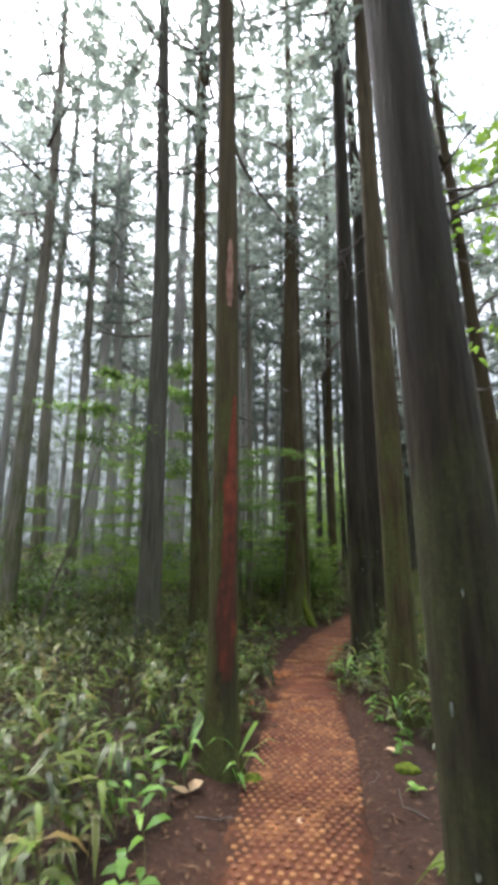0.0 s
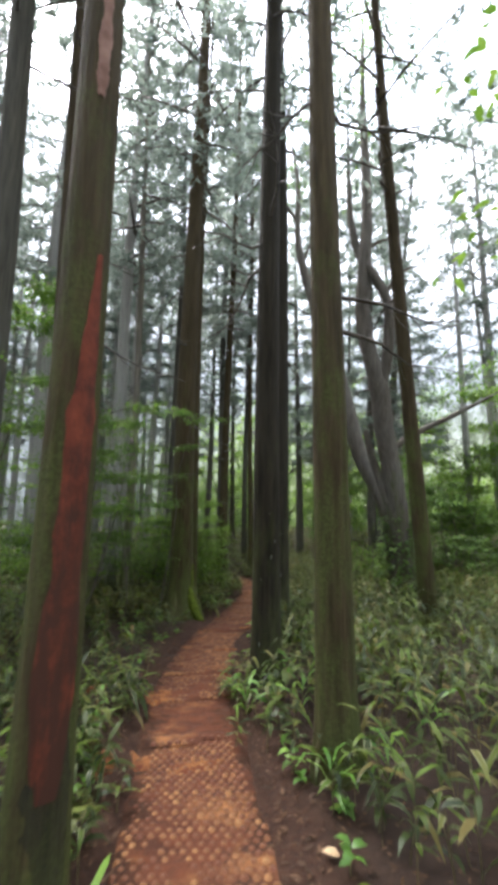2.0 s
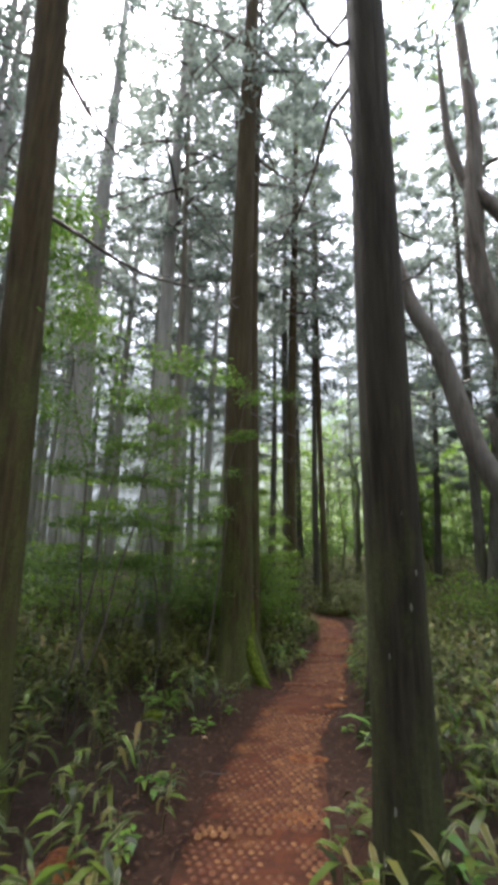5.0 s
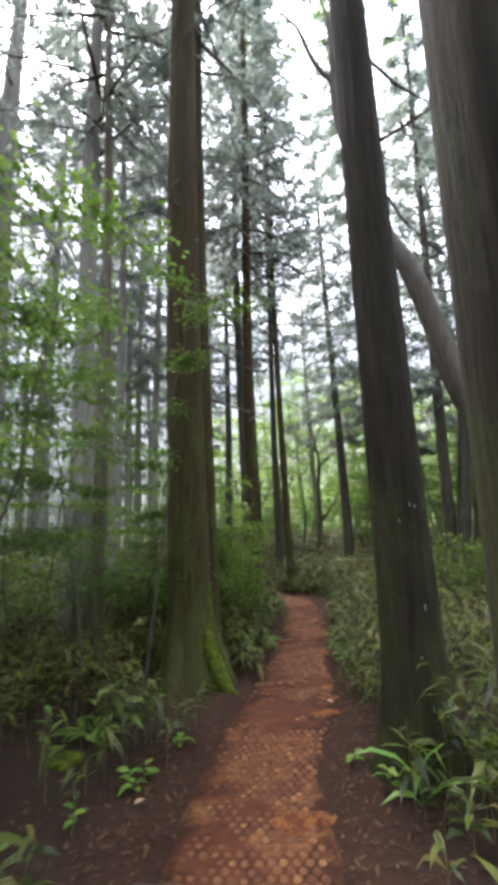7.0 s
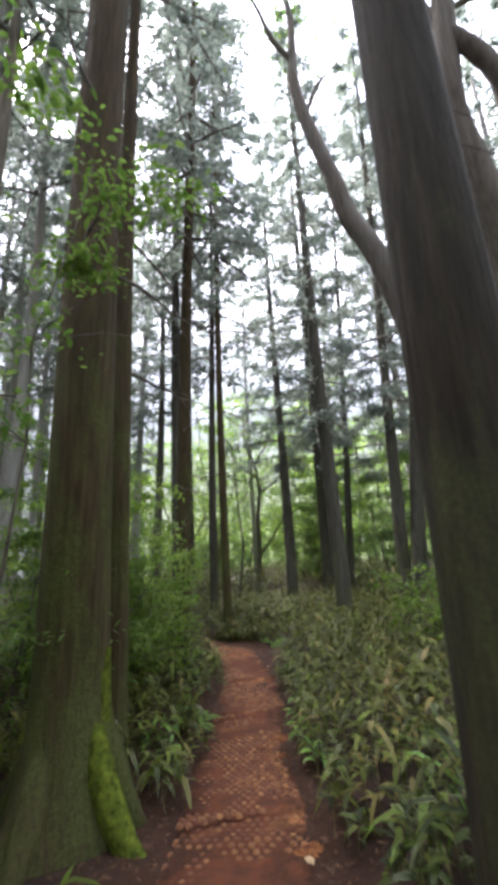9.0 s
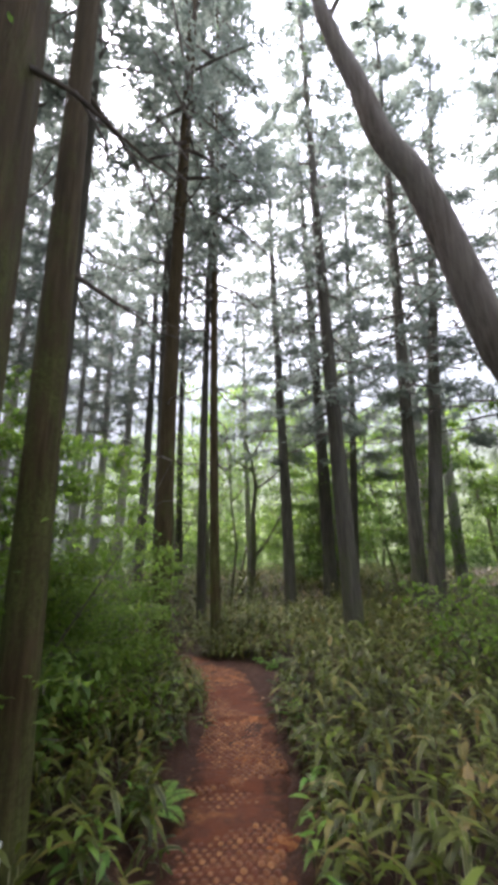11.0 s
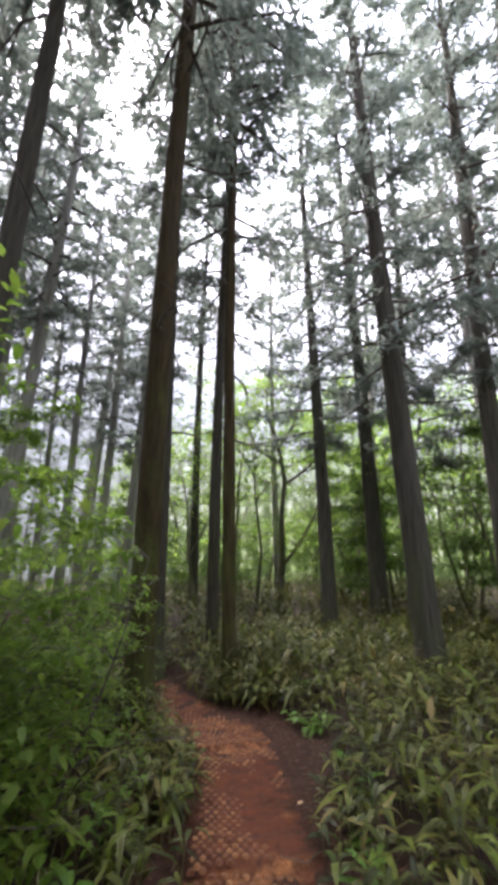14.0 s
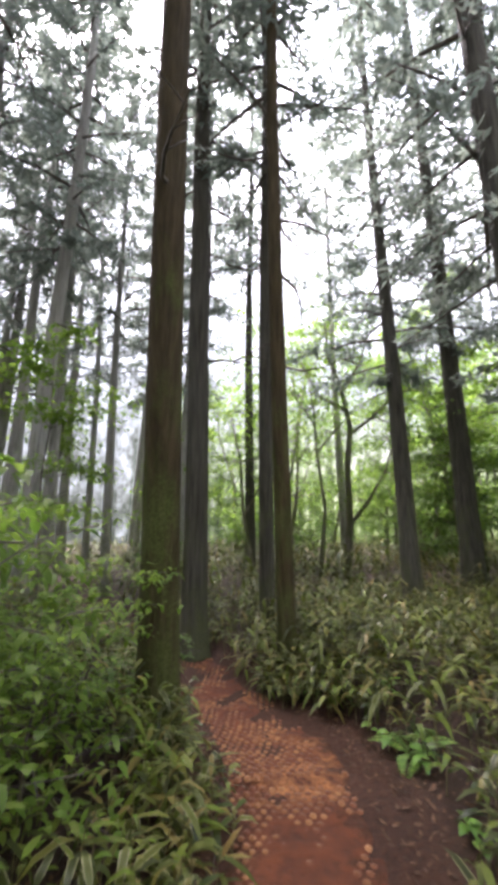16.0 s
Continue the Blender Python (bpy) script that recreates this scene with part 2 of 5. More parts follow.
PEELED = peeled_look()
PALE_WOOD = plain("pale_pink_wood", (0.15, 0.075, 0.05), (0.28, 0.16, 0.115), 9, 0.85)
MOSS = plain("bright_moss", (0.018, 0.026, 0.006), (0.12, 0.15, 0.018), 22, 0.95, 0.05, 0.9)
LICHEN = plain("lichen", (0.1, 0.11, 0.09), (0.24, 0.25, 0.2), 60, 0.9, 0.1)
DRY_LEAF = plain("dry_leaf", (0.26, 0.16, 0.08), (0.46, 0.33, 0.19), 30, 0.6)
LABEL = plain("white_plate", (0.6, 0.6, 0.58), (0.75, 0.75, 0.72), 30, 0.5)


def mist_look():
    """Glowing backdrop of far woods, haze painted into its emission: pale upright stems and tufts, dimmer low down,
    white above, greener towards the wood's open edge.
    """
    n = Nodes("misty_backdrop_glow")
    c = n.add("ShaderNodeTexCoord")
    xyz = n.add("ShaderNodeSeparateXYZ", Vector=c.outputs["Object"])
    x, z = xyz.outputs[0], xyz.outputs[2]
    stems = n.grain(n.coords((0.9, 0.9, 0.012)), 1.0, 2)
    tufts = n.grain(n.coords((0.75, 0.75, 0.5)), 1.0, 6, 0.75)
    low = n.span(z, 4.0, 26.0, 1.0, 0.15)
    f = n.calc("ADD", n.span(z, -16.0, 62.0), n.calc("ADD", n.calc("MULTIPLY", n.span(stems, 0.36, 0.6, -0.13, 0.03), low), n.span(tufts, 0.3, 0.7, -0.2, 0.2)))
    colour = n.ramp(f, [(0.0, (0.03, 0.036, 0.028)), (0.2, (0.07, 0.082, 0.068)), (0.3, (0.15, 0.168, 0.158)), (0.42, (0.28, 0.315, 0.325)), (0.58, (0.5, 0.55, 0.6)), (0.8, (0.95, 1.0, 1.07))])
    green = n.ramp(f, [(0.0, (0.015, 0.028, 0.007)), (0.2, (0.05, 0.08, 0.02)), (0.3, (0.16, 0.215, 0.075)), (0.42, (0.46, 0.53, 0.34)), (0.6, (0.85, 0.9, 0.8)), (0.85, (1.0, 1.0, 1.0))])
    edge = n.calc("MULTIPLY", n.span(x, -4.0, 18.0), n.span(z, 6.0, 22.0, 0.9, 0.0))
    e = n.add("ShaderNodeEmission", Color=n.mix(edge, colour, green), Strength=n.span(z, 20.0, 60.0, MIST_GLOW, 2.2 * MIST_GLOW))
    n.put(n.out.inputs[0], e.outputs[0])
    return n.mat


MIST_GLOW = 0.34


# ---- mesh helpers ----
def mesh_of(name, verts, faces, mat, smooth=True):
    me = bpy.data.meshes.new(name)
    me.from_pydata([tuple(v) for v in verts], [], faces)
    me.materials.append(mat)
    if smooth:
        me.polygons.foreach_set("use_smooth", [True] * len(me.polygons))
    me.update()
    return me


def soup(name, verts, quads, mat, uv=None):
    """Many alike small pieces as one mesh: verts is (pieces, corners, 3), quads the faces of one piece (3 or 4 corners each)."""
    count, k = verts.shape[:2]
    me = bpy.data.meshes.new(name)
    loops = np.concatenate([np.asarray(q) for q in quads])
    sizes = np.array([len(q) for q in quads])
    index = (np.arange(count)[:, None] * k + loops[None, :]).ravel()
    totals = np.tile(sizes, count)
    me.vertices.add(count * k)
    me.vertices.foreach_set("co", verts.astype(np.float32).ravel())
    me.loops.add(len(index))
    me.loops.foreach_set("vertex_index", index.astype(np.int32))
    me.polygons.add(len(totals))
    me.polygons.foreach_set("loop_start", np.concatenate([[0], np.cumsum(totals)[:-1]]).astype(np.int32))
    me.update(calc_edges=True)
    if uv is not None:
        layer = me.uv_layers.new(name="uv")
        layer.data.foreach_set("uv", np.tile(np.asarray(uv, np.float32)[loops], (count, 1)).ravel())
    me.materials.append(mat)
    return me


def under(name, me, parent, label=""):
    ob = new(name, me)
    ob.parent = parent
    return tagged(ob, label) if label else ob


def tube(points, radii, sides=6, rng=None, rough=0.0):
    """Verts and faces of a round limb along points."""
    pts = [Vector(p) for p in points]
    verts, faces = [], []
    for i, p in enumerate(pts):
        d = (pts[min(i + 1, len(pts) - 1)] - pts[max(i - 1, 0)]).normalized()
        a = d.cross(Vector((0.31, 0.95, 0.07))).normalized()
        b = d.cross(a)
        for s in range(sides):
            t = 2 * math.pi * s / sides
            r = radii[i] * (1 + (rng.uniform(-rough, rough) if rng else 0))
            verts.append(p + (a * math.cos(t) + b * math.sin(t)) * r)
    for i in range(len(pts) - 1):
        for s in range(sides):
            q = (s + 1) % sides
            faces.append((i * sides + s, i * sides + q, (i + 1) * sides + q, (i + 1) * sides + s))
    faces.append(tuple((len(pts) - 1) * sides + s for s in range(sides)))
    return verts, faces


def joined(parts):
    verts, faces = [], []
    for v, f in parts:
        k = len(verts)
        verts += list(v)
        faces += [tuple(i + k for i in q) for q in f]
    return verts, faces


BLADE = [(0, 2, 1), (1, 2, 4, 3), (3, 4, 5)]
BLADE_UV = [(0.5, 0), (0, 0.3), (1, 0.3), (0.08, 0.68), (0.92, 0.68), (0.5, 1)]
DIAMOND = [(0, 1, 2, 3)]
DIAMOND_UV = [(0.5, 0), (0, 0.45), (0.5, 1), (1, 0.45)]


def blades(base, azimuth, pitch, length, width, droop):
    """Lance-shaped leaves, six corners each, which bend down towards the tip."""
    h = np.stack([np.cos(azimuth), np.sin(azimuth), 0 * azimuth], 1)
    side = np.stack([-np.sin(azimuth), np.cos(azimuth), 0 * azimuth], 1)
    up = np.array([0, 0, 1.0])

    def at(s):
        out = length * s * np.cos(pitch)
        rise = length * (s * np.sin(pitch) - droop * s * s)
        return base + h * out[:, None] + up * rise[:, None]

    w = side * width[:, None]
    lift = up * (width * 0.25)[:, None]
    return np.stack([at(0.0), at(0.3) - w + lift, at(0.3) + w + lift, at(0.68) - 0.8 * w + lift, at(0.68) + 0.8 * w + lift, at(1.0)], 1)


def diamonds(base, azimuth, pitch, length, width, twist):
    h = np.stack([np.cos(azimuth) * np.cos(pitch), np.sin(azimuth) * np.cos(pitch), np.sin(pitch)], 1)
    side = np.stack([-np.sin(azimuth), np.cos(azimuth), 0 * azimuth], 1)
    over = np.cross(h, side)
    s = side * np.cos(twist)[:, None] + over * np.sin(twist)[:, None]
    mid = base + h * (length * 0.45)[:, None]
    return np.stack([base, mid - s * width[:, None], base + h * length[:, None], mid + s * width[:, None]], 1)


# ---- the lie of the land ----
PATH_X = ((-60, -6.0), (-20, -2.2), (-6, -0.5), (0, -0.05), (2.6, 0.23), (4.3, 0.55), (6.2, 0.76), (7.2, 1.0), (8.5, 1.38), (9.2, 1.68), (10, 2.12), (11.2, 2.55), (12.3, 3.05), (13.2, 3.42), (14.4, 3.76), (15.6, 3.97), (16.3, 3.78), (17.0, 3.55), (18, 3.25), (19.2, 2.6), (21, 1.5), (24, 0.6), (30, -1.5), (45, -8))
PX = np.array(PATH_X, float)


def path_x(y):
    return np.interp(y, PX[:, 0], PX[:, 1]) * 0.5 + 0.25 * (np.interp(y - 0.4, PX[:, 0], PX[:, 1]) + np.interp(y + 0.4, PX[:, 0], PX[:, 1]))


def path_off(x, y):
    """Signed distance from the middle of the path, near enough."""
    slope = (path_x(y + 0.2) - path_x(y - 0.2)) / 0.4
    return (x - path_x(y)) / np.sqrt(1 + slope**2)


def path_z(y):
    y = np.asarray(y, float)
    return np.where(y < 13, -0.045 * np.clip(y, -12, 13), -0.585 + 0.018 * (np.clip(y, 13, 40) - 13))


def wave(x, y, s, k):
    return np.sin(x * s * 1.3 + k + 1.7 * np.sin(y * s * 0.9 + k)) * np.sin(y * s * 1.1 + 2.1 * k + 1.3 * np.sin(x * s * 0.7))


def ground_z(x, y):
    x, y = np.asarray(x, float), np.asarray(y, float)
    off = np.abs(path_off(x, y))
    bank = 0.05 * np.clip((off - 0.42) / 0.25, 0, 1) + 0.018 * np.clip(off - 0.8, 0, 12)
    rough = 0.02 * wave(x, y, 2.3, 0.4) + 0.012 * wave(x, y, 6.1, 1.9)
    far = np.exp(-((x / 60) ** 2) - (y / 70) ** 2)
    return path_z(y) * far + bank * far + rough * np.clip((off - 0.4) / 0.3, 0, 1) - 0.03 * (off < 0.42)


def stretch(lo, hi, step, reach):
    mid = np.arange(lo, hi + step / 2, step)
    tail = np.cumsum(step * 1.35 ** np.arange(1, 60))
    tail = tail[tail < reach]
    return np.concatenate([lo - tail[::-1], mid, hi + tail])


def build_ground():
    xs, ys = stretch(-4, 9, 0.13, 1500), stretch(-2, 20, 0.15, 1500)
    gx, gy = np.meshgrid(xs, ys)
    co = np.stack([gx, gy, ground_z(gx, gy)], -1).reshape(-1, 3)
    w, h = len(xs), len(ys)
    i = (np.arange(h - 1)[:, None] * w + np.arange(w - 1)[None, :]).ravel()
    me = mesh_of("ground", co, [(a, a + 1, a + w + 1, a + w) for a in i.tolist()], SOIL)
    clay = me.attributes.new("clay", "FLOAT", "POINT")
    clay.data.foreach_set("value", np.clip(1.25 - (np.abs(path_off(gx, gy)) - 0.5) / 0.35, 0, 1).astype(np.float32).ravel())
    tagged(new("ground", me), "dark red-brown forest soil with leaf litter", "ground", kind="structure")


def build_path():
    ys = np.arange(-6, 30, 0.09)
    us = np.array([-0.56, -0.5, -0.43, -0.34, -0.22, -0.11, 0, 0.11, 0.22, 0.34, 0.43, 0.5, 0.56])
    verts = []
    for y in ys:
        s = float((path_x(y + 0.2) - path_x(y - 0.2)) / 0.4)
        nx, ny = 1 / math.hypot(1, s), -s / math.hypot(1, s)
        for u in us:
            edge = abs(u) / 0.56
            grow = 1 + 0.06 * float(wave(u * 3, y, 2.6, 0.8 if u < 0 else 2.2))
            x, yy = float(path_x(y)) + nx * u * grow * 0.9, y + ny * u * grow * 0.9
            z = float(path_z(y)) + 0.012 * float(wave(x, yy, 4.0, 0.3)) + 0.006 * float(wave(x, yy, 11.0, 1.3)) + step_up(y) - 0.09 * max(0, edge - 0.8) / 0.2
            verts.append((x, yy, z))
    k = len(us)
    faces = [(j * k + i, j * k + i + 1, (j + 1) * k + i + 1, (j + 1) * k + i) for j in range(len(ys) - 1) for i in range(k - 1)]
    me = mesh_of("path", verts, faces, CLAY)
    rim = me.attributes.new("rim", "FLOAT", "POINT")
    rim.data.foreach_set("value", np.tile(np.abs(us) / 0.56, len(ys)).astype(np.float32))
    return tagged(new("path", me), "trodden red clay footpath with worn ochre studded mats", "path", kind="structure")


RISERS = (5.25, 6.15, 7.0, 9.25, 10.2, 12.15, 13.6, 15.2)


def step_up(y):
    """The mats lie in short lengths, each lifting a little at its near edge."""
    return sum(0.034 * math.exp(-((y - r) / 0.28)) * (y >= r) for r in RISERS)


# ---- cedars ----
def trunk_mesh(name, height, radius, lean, mat, seed, sides=18, flare=0.7, lobes=5):
    rng = random.Random(seed)
    ph, ph2 = rng.uniform(0, 6.28), rng.uniform(0, 6.28)
    zs = [-0.25, 0.0, 0.08, 0.18, 0.32, 0.5, 0.75, 1.1] + [1.6 + 0.6 * i for i in range(int((height - 1.6) / 0.6))] + [height]
    verts, faces = [], []
    for z in zs:
        zz = max(z, 0)
        r0 = radius * (1.06 * (1 - zz / (height * 1.04)) ** 0.75)
        for s in range(sides):
            a = 2 * math.pi * s / sides
            lobe = 0.5 + 0.5 * math.cos(lobes * a + ph) * (0.6 + 0.4 * math.cos(2 * a + ph2))
            f = flare * radius * math.exp(-zz / (0.12 + radius * 0.9)) * (0.35 + lobe)
            ridge = 1 + 0.035 * noise.noise((math.cos(a) * 3.1 + seed, math.sin(a) * 3.1, z * 0.35)) + 0.03 * noise.noise((math.cos(a) * 9, math.sin(a) * 9 + seed, z * 1.1))
            r = r0 * ridge + f
            sway = 0.05 * math.sin(z * 0.35 + ph) - 0.05 * math.sin(ph)
            verts.append((lean[0] * z + sway + r * math.cos(a), lean[1] * z + 0.6 * sway + r * math.sin(a), z))
    n = len(zs)
    for i in range(n - 1):
        for s in range(sides):
            q = (s + 1) % sides
            faces.append((i * sides + s, i * sides + q, (i + 1) * sides + q, (i + 1) * sides + s))
    faces.append(tuple((n - 1) * sides + s for s in range(sides)))
    return mesh_of(name, verts, faces, mat)


def crown_mesh(seed, low, height, reach, count, points, sprays, size):
    """The boughs of a conifer, and the drooping sprays of needles on them."""
    rng = np.random.default_rng(seed)
    rr = random.Random(seed)
    limbs, base, az, pi = [], [], [], []
    for i in range(count):
        f = (i + rr.random()) / count
        z = low + (height - low) * f**1.15
        a = i * 2.399 + rr.uniform(-0.5, 0.5)
        length = reach * (1 - 0.78 * f) * rr.uniform(0.55, 1.15) * min(1, 0.5 + f * 4)
        rise = rr.uniform(-0.25, 0.2) + 0.5 * f
        pts = []
        for s in (0, 0.3, 0.6, 0.85, 1.0):
            pts.append((math.cos(a) * length * s, math.sin(a) * length * s, z + length * (rise * s - 0.45 * s * s + 0.2 * s**3)))
        limbs.append(tube(pts, [0.03 * length**0.5 * k for k in (1, 0.75, 0.5, 0.3, 0.1)], 3))
        for j in range(points):
            s = 0.3 + 0.72 * (j + rr.random()) / points
            c = np.array([np.interp(s, (0, 0.3, 0.6, 0.85, 1.0), [p[q] for p in pts]) for q in range(3)])
            spread = 0.16 * length * (0.5 + s)
            side = np.array([-math.sin(a), math.cos(a), 0]) * rr.gauss(0, 1) * spread * 0.6
            for _ in range(sprays):
                base.append(c + side + rng.normal(0, 0.06 + 0.05 * size, 3))
                az.append(a + rr.gauss(0, 1.0))
                pi.append(rr.gauss(-0.35, 0.5))
    k = len(base)
    v = diamonds(np.array(base), np.array(az), np.array(pi), size * rng.uniform(0.7, 1.35, k), size * rng.uniform(0.09, 0.17, k), rng.uniform(-1.2, 1.2, k))
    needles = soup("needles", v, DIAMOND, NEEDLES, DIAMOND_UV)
    return needles, mesh_of("boughs", *joined(limbs), TWIG)


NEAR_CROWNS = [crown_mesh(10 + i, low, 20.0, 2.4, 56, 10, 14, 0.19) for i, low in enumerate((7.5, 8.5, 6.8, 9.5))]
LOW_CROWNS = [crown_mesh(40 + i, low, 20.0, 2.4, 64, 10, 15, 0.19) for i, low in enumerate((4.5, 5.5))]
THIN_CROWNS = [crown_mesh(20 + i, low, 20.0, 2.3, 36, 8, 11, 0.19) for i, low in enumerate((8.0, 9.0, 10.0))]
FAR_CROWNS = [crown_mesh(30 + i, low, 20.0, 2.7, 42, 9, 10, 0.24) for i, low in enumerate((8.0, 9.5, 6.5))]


def dead_branch_mesh(seed):
    rr = random.Random(seed)
    parts = []
    length = rr.uniform(0.8, 1.7)
    pts = [(0, 0, 0)]
    for i in range(1, 6):
        s = i / 5
        pts.append((length * s, 0.12 * math.sin(3 * s + seed), length * (-0.25 * s + 0.12 * s * s) + rr.uniform(-0.04, 0.04)))
    parts.append(tube(pts, [0.022, 0.018, 0.014, 0.01, 0.007, 0.003], 5))
    twigs = []
    for i in (2, 3, 4):
        p = pts[i]
        d = rr.choice((-1, 1))
        q = [(p[0] + 0.1 * k, p[1] + d * 0.09 * k, p[2] - 0.03 * k + rr.uniform(-0.02, 0.02)) for k in range(4)]
        twigs.append(mesh_of("twig", *tube(q, [0.008, 0.006, 0.004, 0.002], 4), TWIG))
    return mesh_of("dead_branch", *joined(parts), TWIG), twigs


DEAD = [dead_branch_mesh(s) for s in range(5)]


def dead_branch(tree, which, m, label):
    """A bare branch with its side twigs, on a trunk."""
    main, twigs = DEAD[which]
    b = under("dead_branch", main, tree, label)
    b.matrix_local = m
    for t in twigs:
        under("twig", t, b)


def cedar(x, y, radius, lean=(0, 0), height=20.0, mat=None, seed=0, label="", twigs=4, flare=0.7, lobes=5, sides=18, crown=True):
    rr = random.Random(seed * 7 + 3)
    z = float(ground_z(x, y))
    tree = new("cedar_tree")
    tree.matrix_world = pose(x, y, z)
    tagged(tree, label or "tall straight cedar with moss on fibrous brown bark", "tree", "cedars of the plantation")
    under("trunk", trunk_mesh("trunk", height, radius, lean, mat or BARK, seed, sides, flare, lobes), tree)
    if crown:
        stock = THIN_CROWNS if y < 13.5 else NEAR_CROWNS if x < 6 else LOW_CROWNS
        needles, boughs = stock[seed % len(stock)]
        turn = Matrix.Translation((lean[0] * 12, lean[1] * 12, 0)) @ pose(0, 0, 0, 0, 0, rr.uniform(0, 360)) @ Matrix.Diagonal((1, 1, height / 20, 1))
        under("crown", needles, tree, "hanging needle sprays, grey-green paled for haze").matrix_local = turn
        tagged(under("bough_wood", boughs, tree), kind="stuff").matrix_local = turn
    if seed == 8:
        for h, turn in ((3.04, -12), (3.08, 35), (3.0, 80), (3.1, -40)):
            dead_branch(tree, rr.randrange(5), pose(lean[0] * h, lean[1] * h, h, 0, -12, turn) @ Matrix.Diagonal((0.5, 0.5, 0.5, 1)), "bare dead branch sprouting from a knot")
    for i in range(twigs if seed != 8 else 0):
        h = rr.uniform(3.2, 8.5)
        dead_branch(tree, rr.randrange(5), pose(lean[0] * h, lean[1] * h, h, 0, rr.uniform(-10, 25), rr.uniform(0, 360)), "thin bare dead branch")
    return tree


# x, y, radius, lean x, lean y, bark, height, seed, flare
# The paler barks carry painted haze, the near-black one backlit shade.
BROWN, DARK, MOSSY, HAZED, GREY = BARK, BARK_DARK, BARK_MOSSY, BARK_MID, BARK_GREY
CEDARS = [
    (-1.40, 6.36, 0.16, -0.021, -0.022, HAZED, 20, 2, 0.5),
    (-0.77, 7.15, 0.15, -0.008, -0.053, MOSSY, 20, 3, 0.5),
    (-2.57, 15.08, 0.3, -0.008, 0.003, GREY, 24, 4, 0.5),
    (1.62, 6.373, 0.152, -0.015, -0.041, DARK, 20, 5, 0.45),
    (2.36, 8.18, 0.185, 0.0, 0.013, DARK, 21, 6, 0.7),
    (1.51, 4.47, 0.135, 0.013, 0.015, MOSSY, 19, 7, 0.45),
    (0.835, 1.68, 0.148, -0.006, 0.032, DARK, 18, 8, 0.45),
    (4.71, 7.62, 0.13, -0.077, -0.048, MOSSY, 18, 9, 0.4),
    (4.47, 18.31, 0.104, -0.020, -0.084, HAZED, 19, 10, 0.35),
    (4.38, 16.96, 0.097, -0.027, -0.064, MOSSY, 19, 11, 0.35),
    (3.07, 15.76, 0.142, -0.010, -0.107, MOSSY, 21, 12, 0.5),
    (3.45, 17.98, 0.155, -0.004, -0.009, HAZED, 21, 13, 0.4),
    (7.19, 19.19, 0.16, 0.023, 0.072, HAZED, 20, 14, 0.35),
    (8.84, 19.78, 0.205, 0.020, 0.051, HAZED, 21, 15, 0.35),
    (6.65, 15.65, 0.175, 0.005, 0.034, HAZED, 20, 16, 0.4),
    (9.11, 16.54, 0.17, -0.019, -0.073, HAZED, 19, 17, 0.4),
    (9.04, 16.08, 0.175, 0.126, -0.032, HAZED, 19, 18, 0.4),
    (1.29, 15.55, 0.14, -0.011, -0.062, HAZED, 19, 19, 0.35),
    (1.46, 11.17, 0.1, 0.0, 0.01, MOSSY, 18, 41, 0.35),
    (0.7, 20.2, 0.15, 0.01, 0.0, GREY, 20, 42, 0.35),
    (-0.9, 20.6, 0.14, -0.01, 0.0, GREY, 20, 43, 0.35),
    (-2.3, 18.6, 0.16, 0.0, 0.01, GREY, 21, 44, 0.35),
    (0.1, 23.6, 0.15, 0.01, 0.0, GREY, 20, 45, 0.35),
    (3.6, 22.3, 0.15, 0.01, 0.0, HAZED, 20, 46, 0.35),
    (5.3, 24.0, 0.14, 0.0, 0.01, HAZED, 20, 47, 0.35),
    (9.02, 18.90, 0.12, 0.052, -0.019, HAZED, 18, 20, 0.3),
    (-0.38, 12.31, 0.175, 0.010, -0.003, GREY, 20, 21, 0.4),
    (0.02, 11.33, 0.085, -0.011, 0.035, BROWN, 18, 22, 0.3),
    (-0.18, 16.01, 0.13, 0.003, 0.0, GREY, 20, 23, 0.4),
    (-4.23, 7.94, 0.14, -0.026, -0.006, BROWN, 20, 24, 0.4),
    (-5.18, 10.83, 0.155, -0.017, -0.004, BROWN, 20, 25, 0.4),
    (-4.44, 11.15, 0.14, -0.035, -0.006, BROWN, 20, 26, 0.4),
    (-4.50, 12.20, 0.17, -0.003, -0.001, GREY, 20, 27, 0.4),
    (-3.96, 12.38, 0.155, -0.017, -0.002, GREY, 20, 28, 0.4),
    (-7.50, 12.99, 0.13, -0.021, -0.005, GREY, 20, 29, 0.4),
]


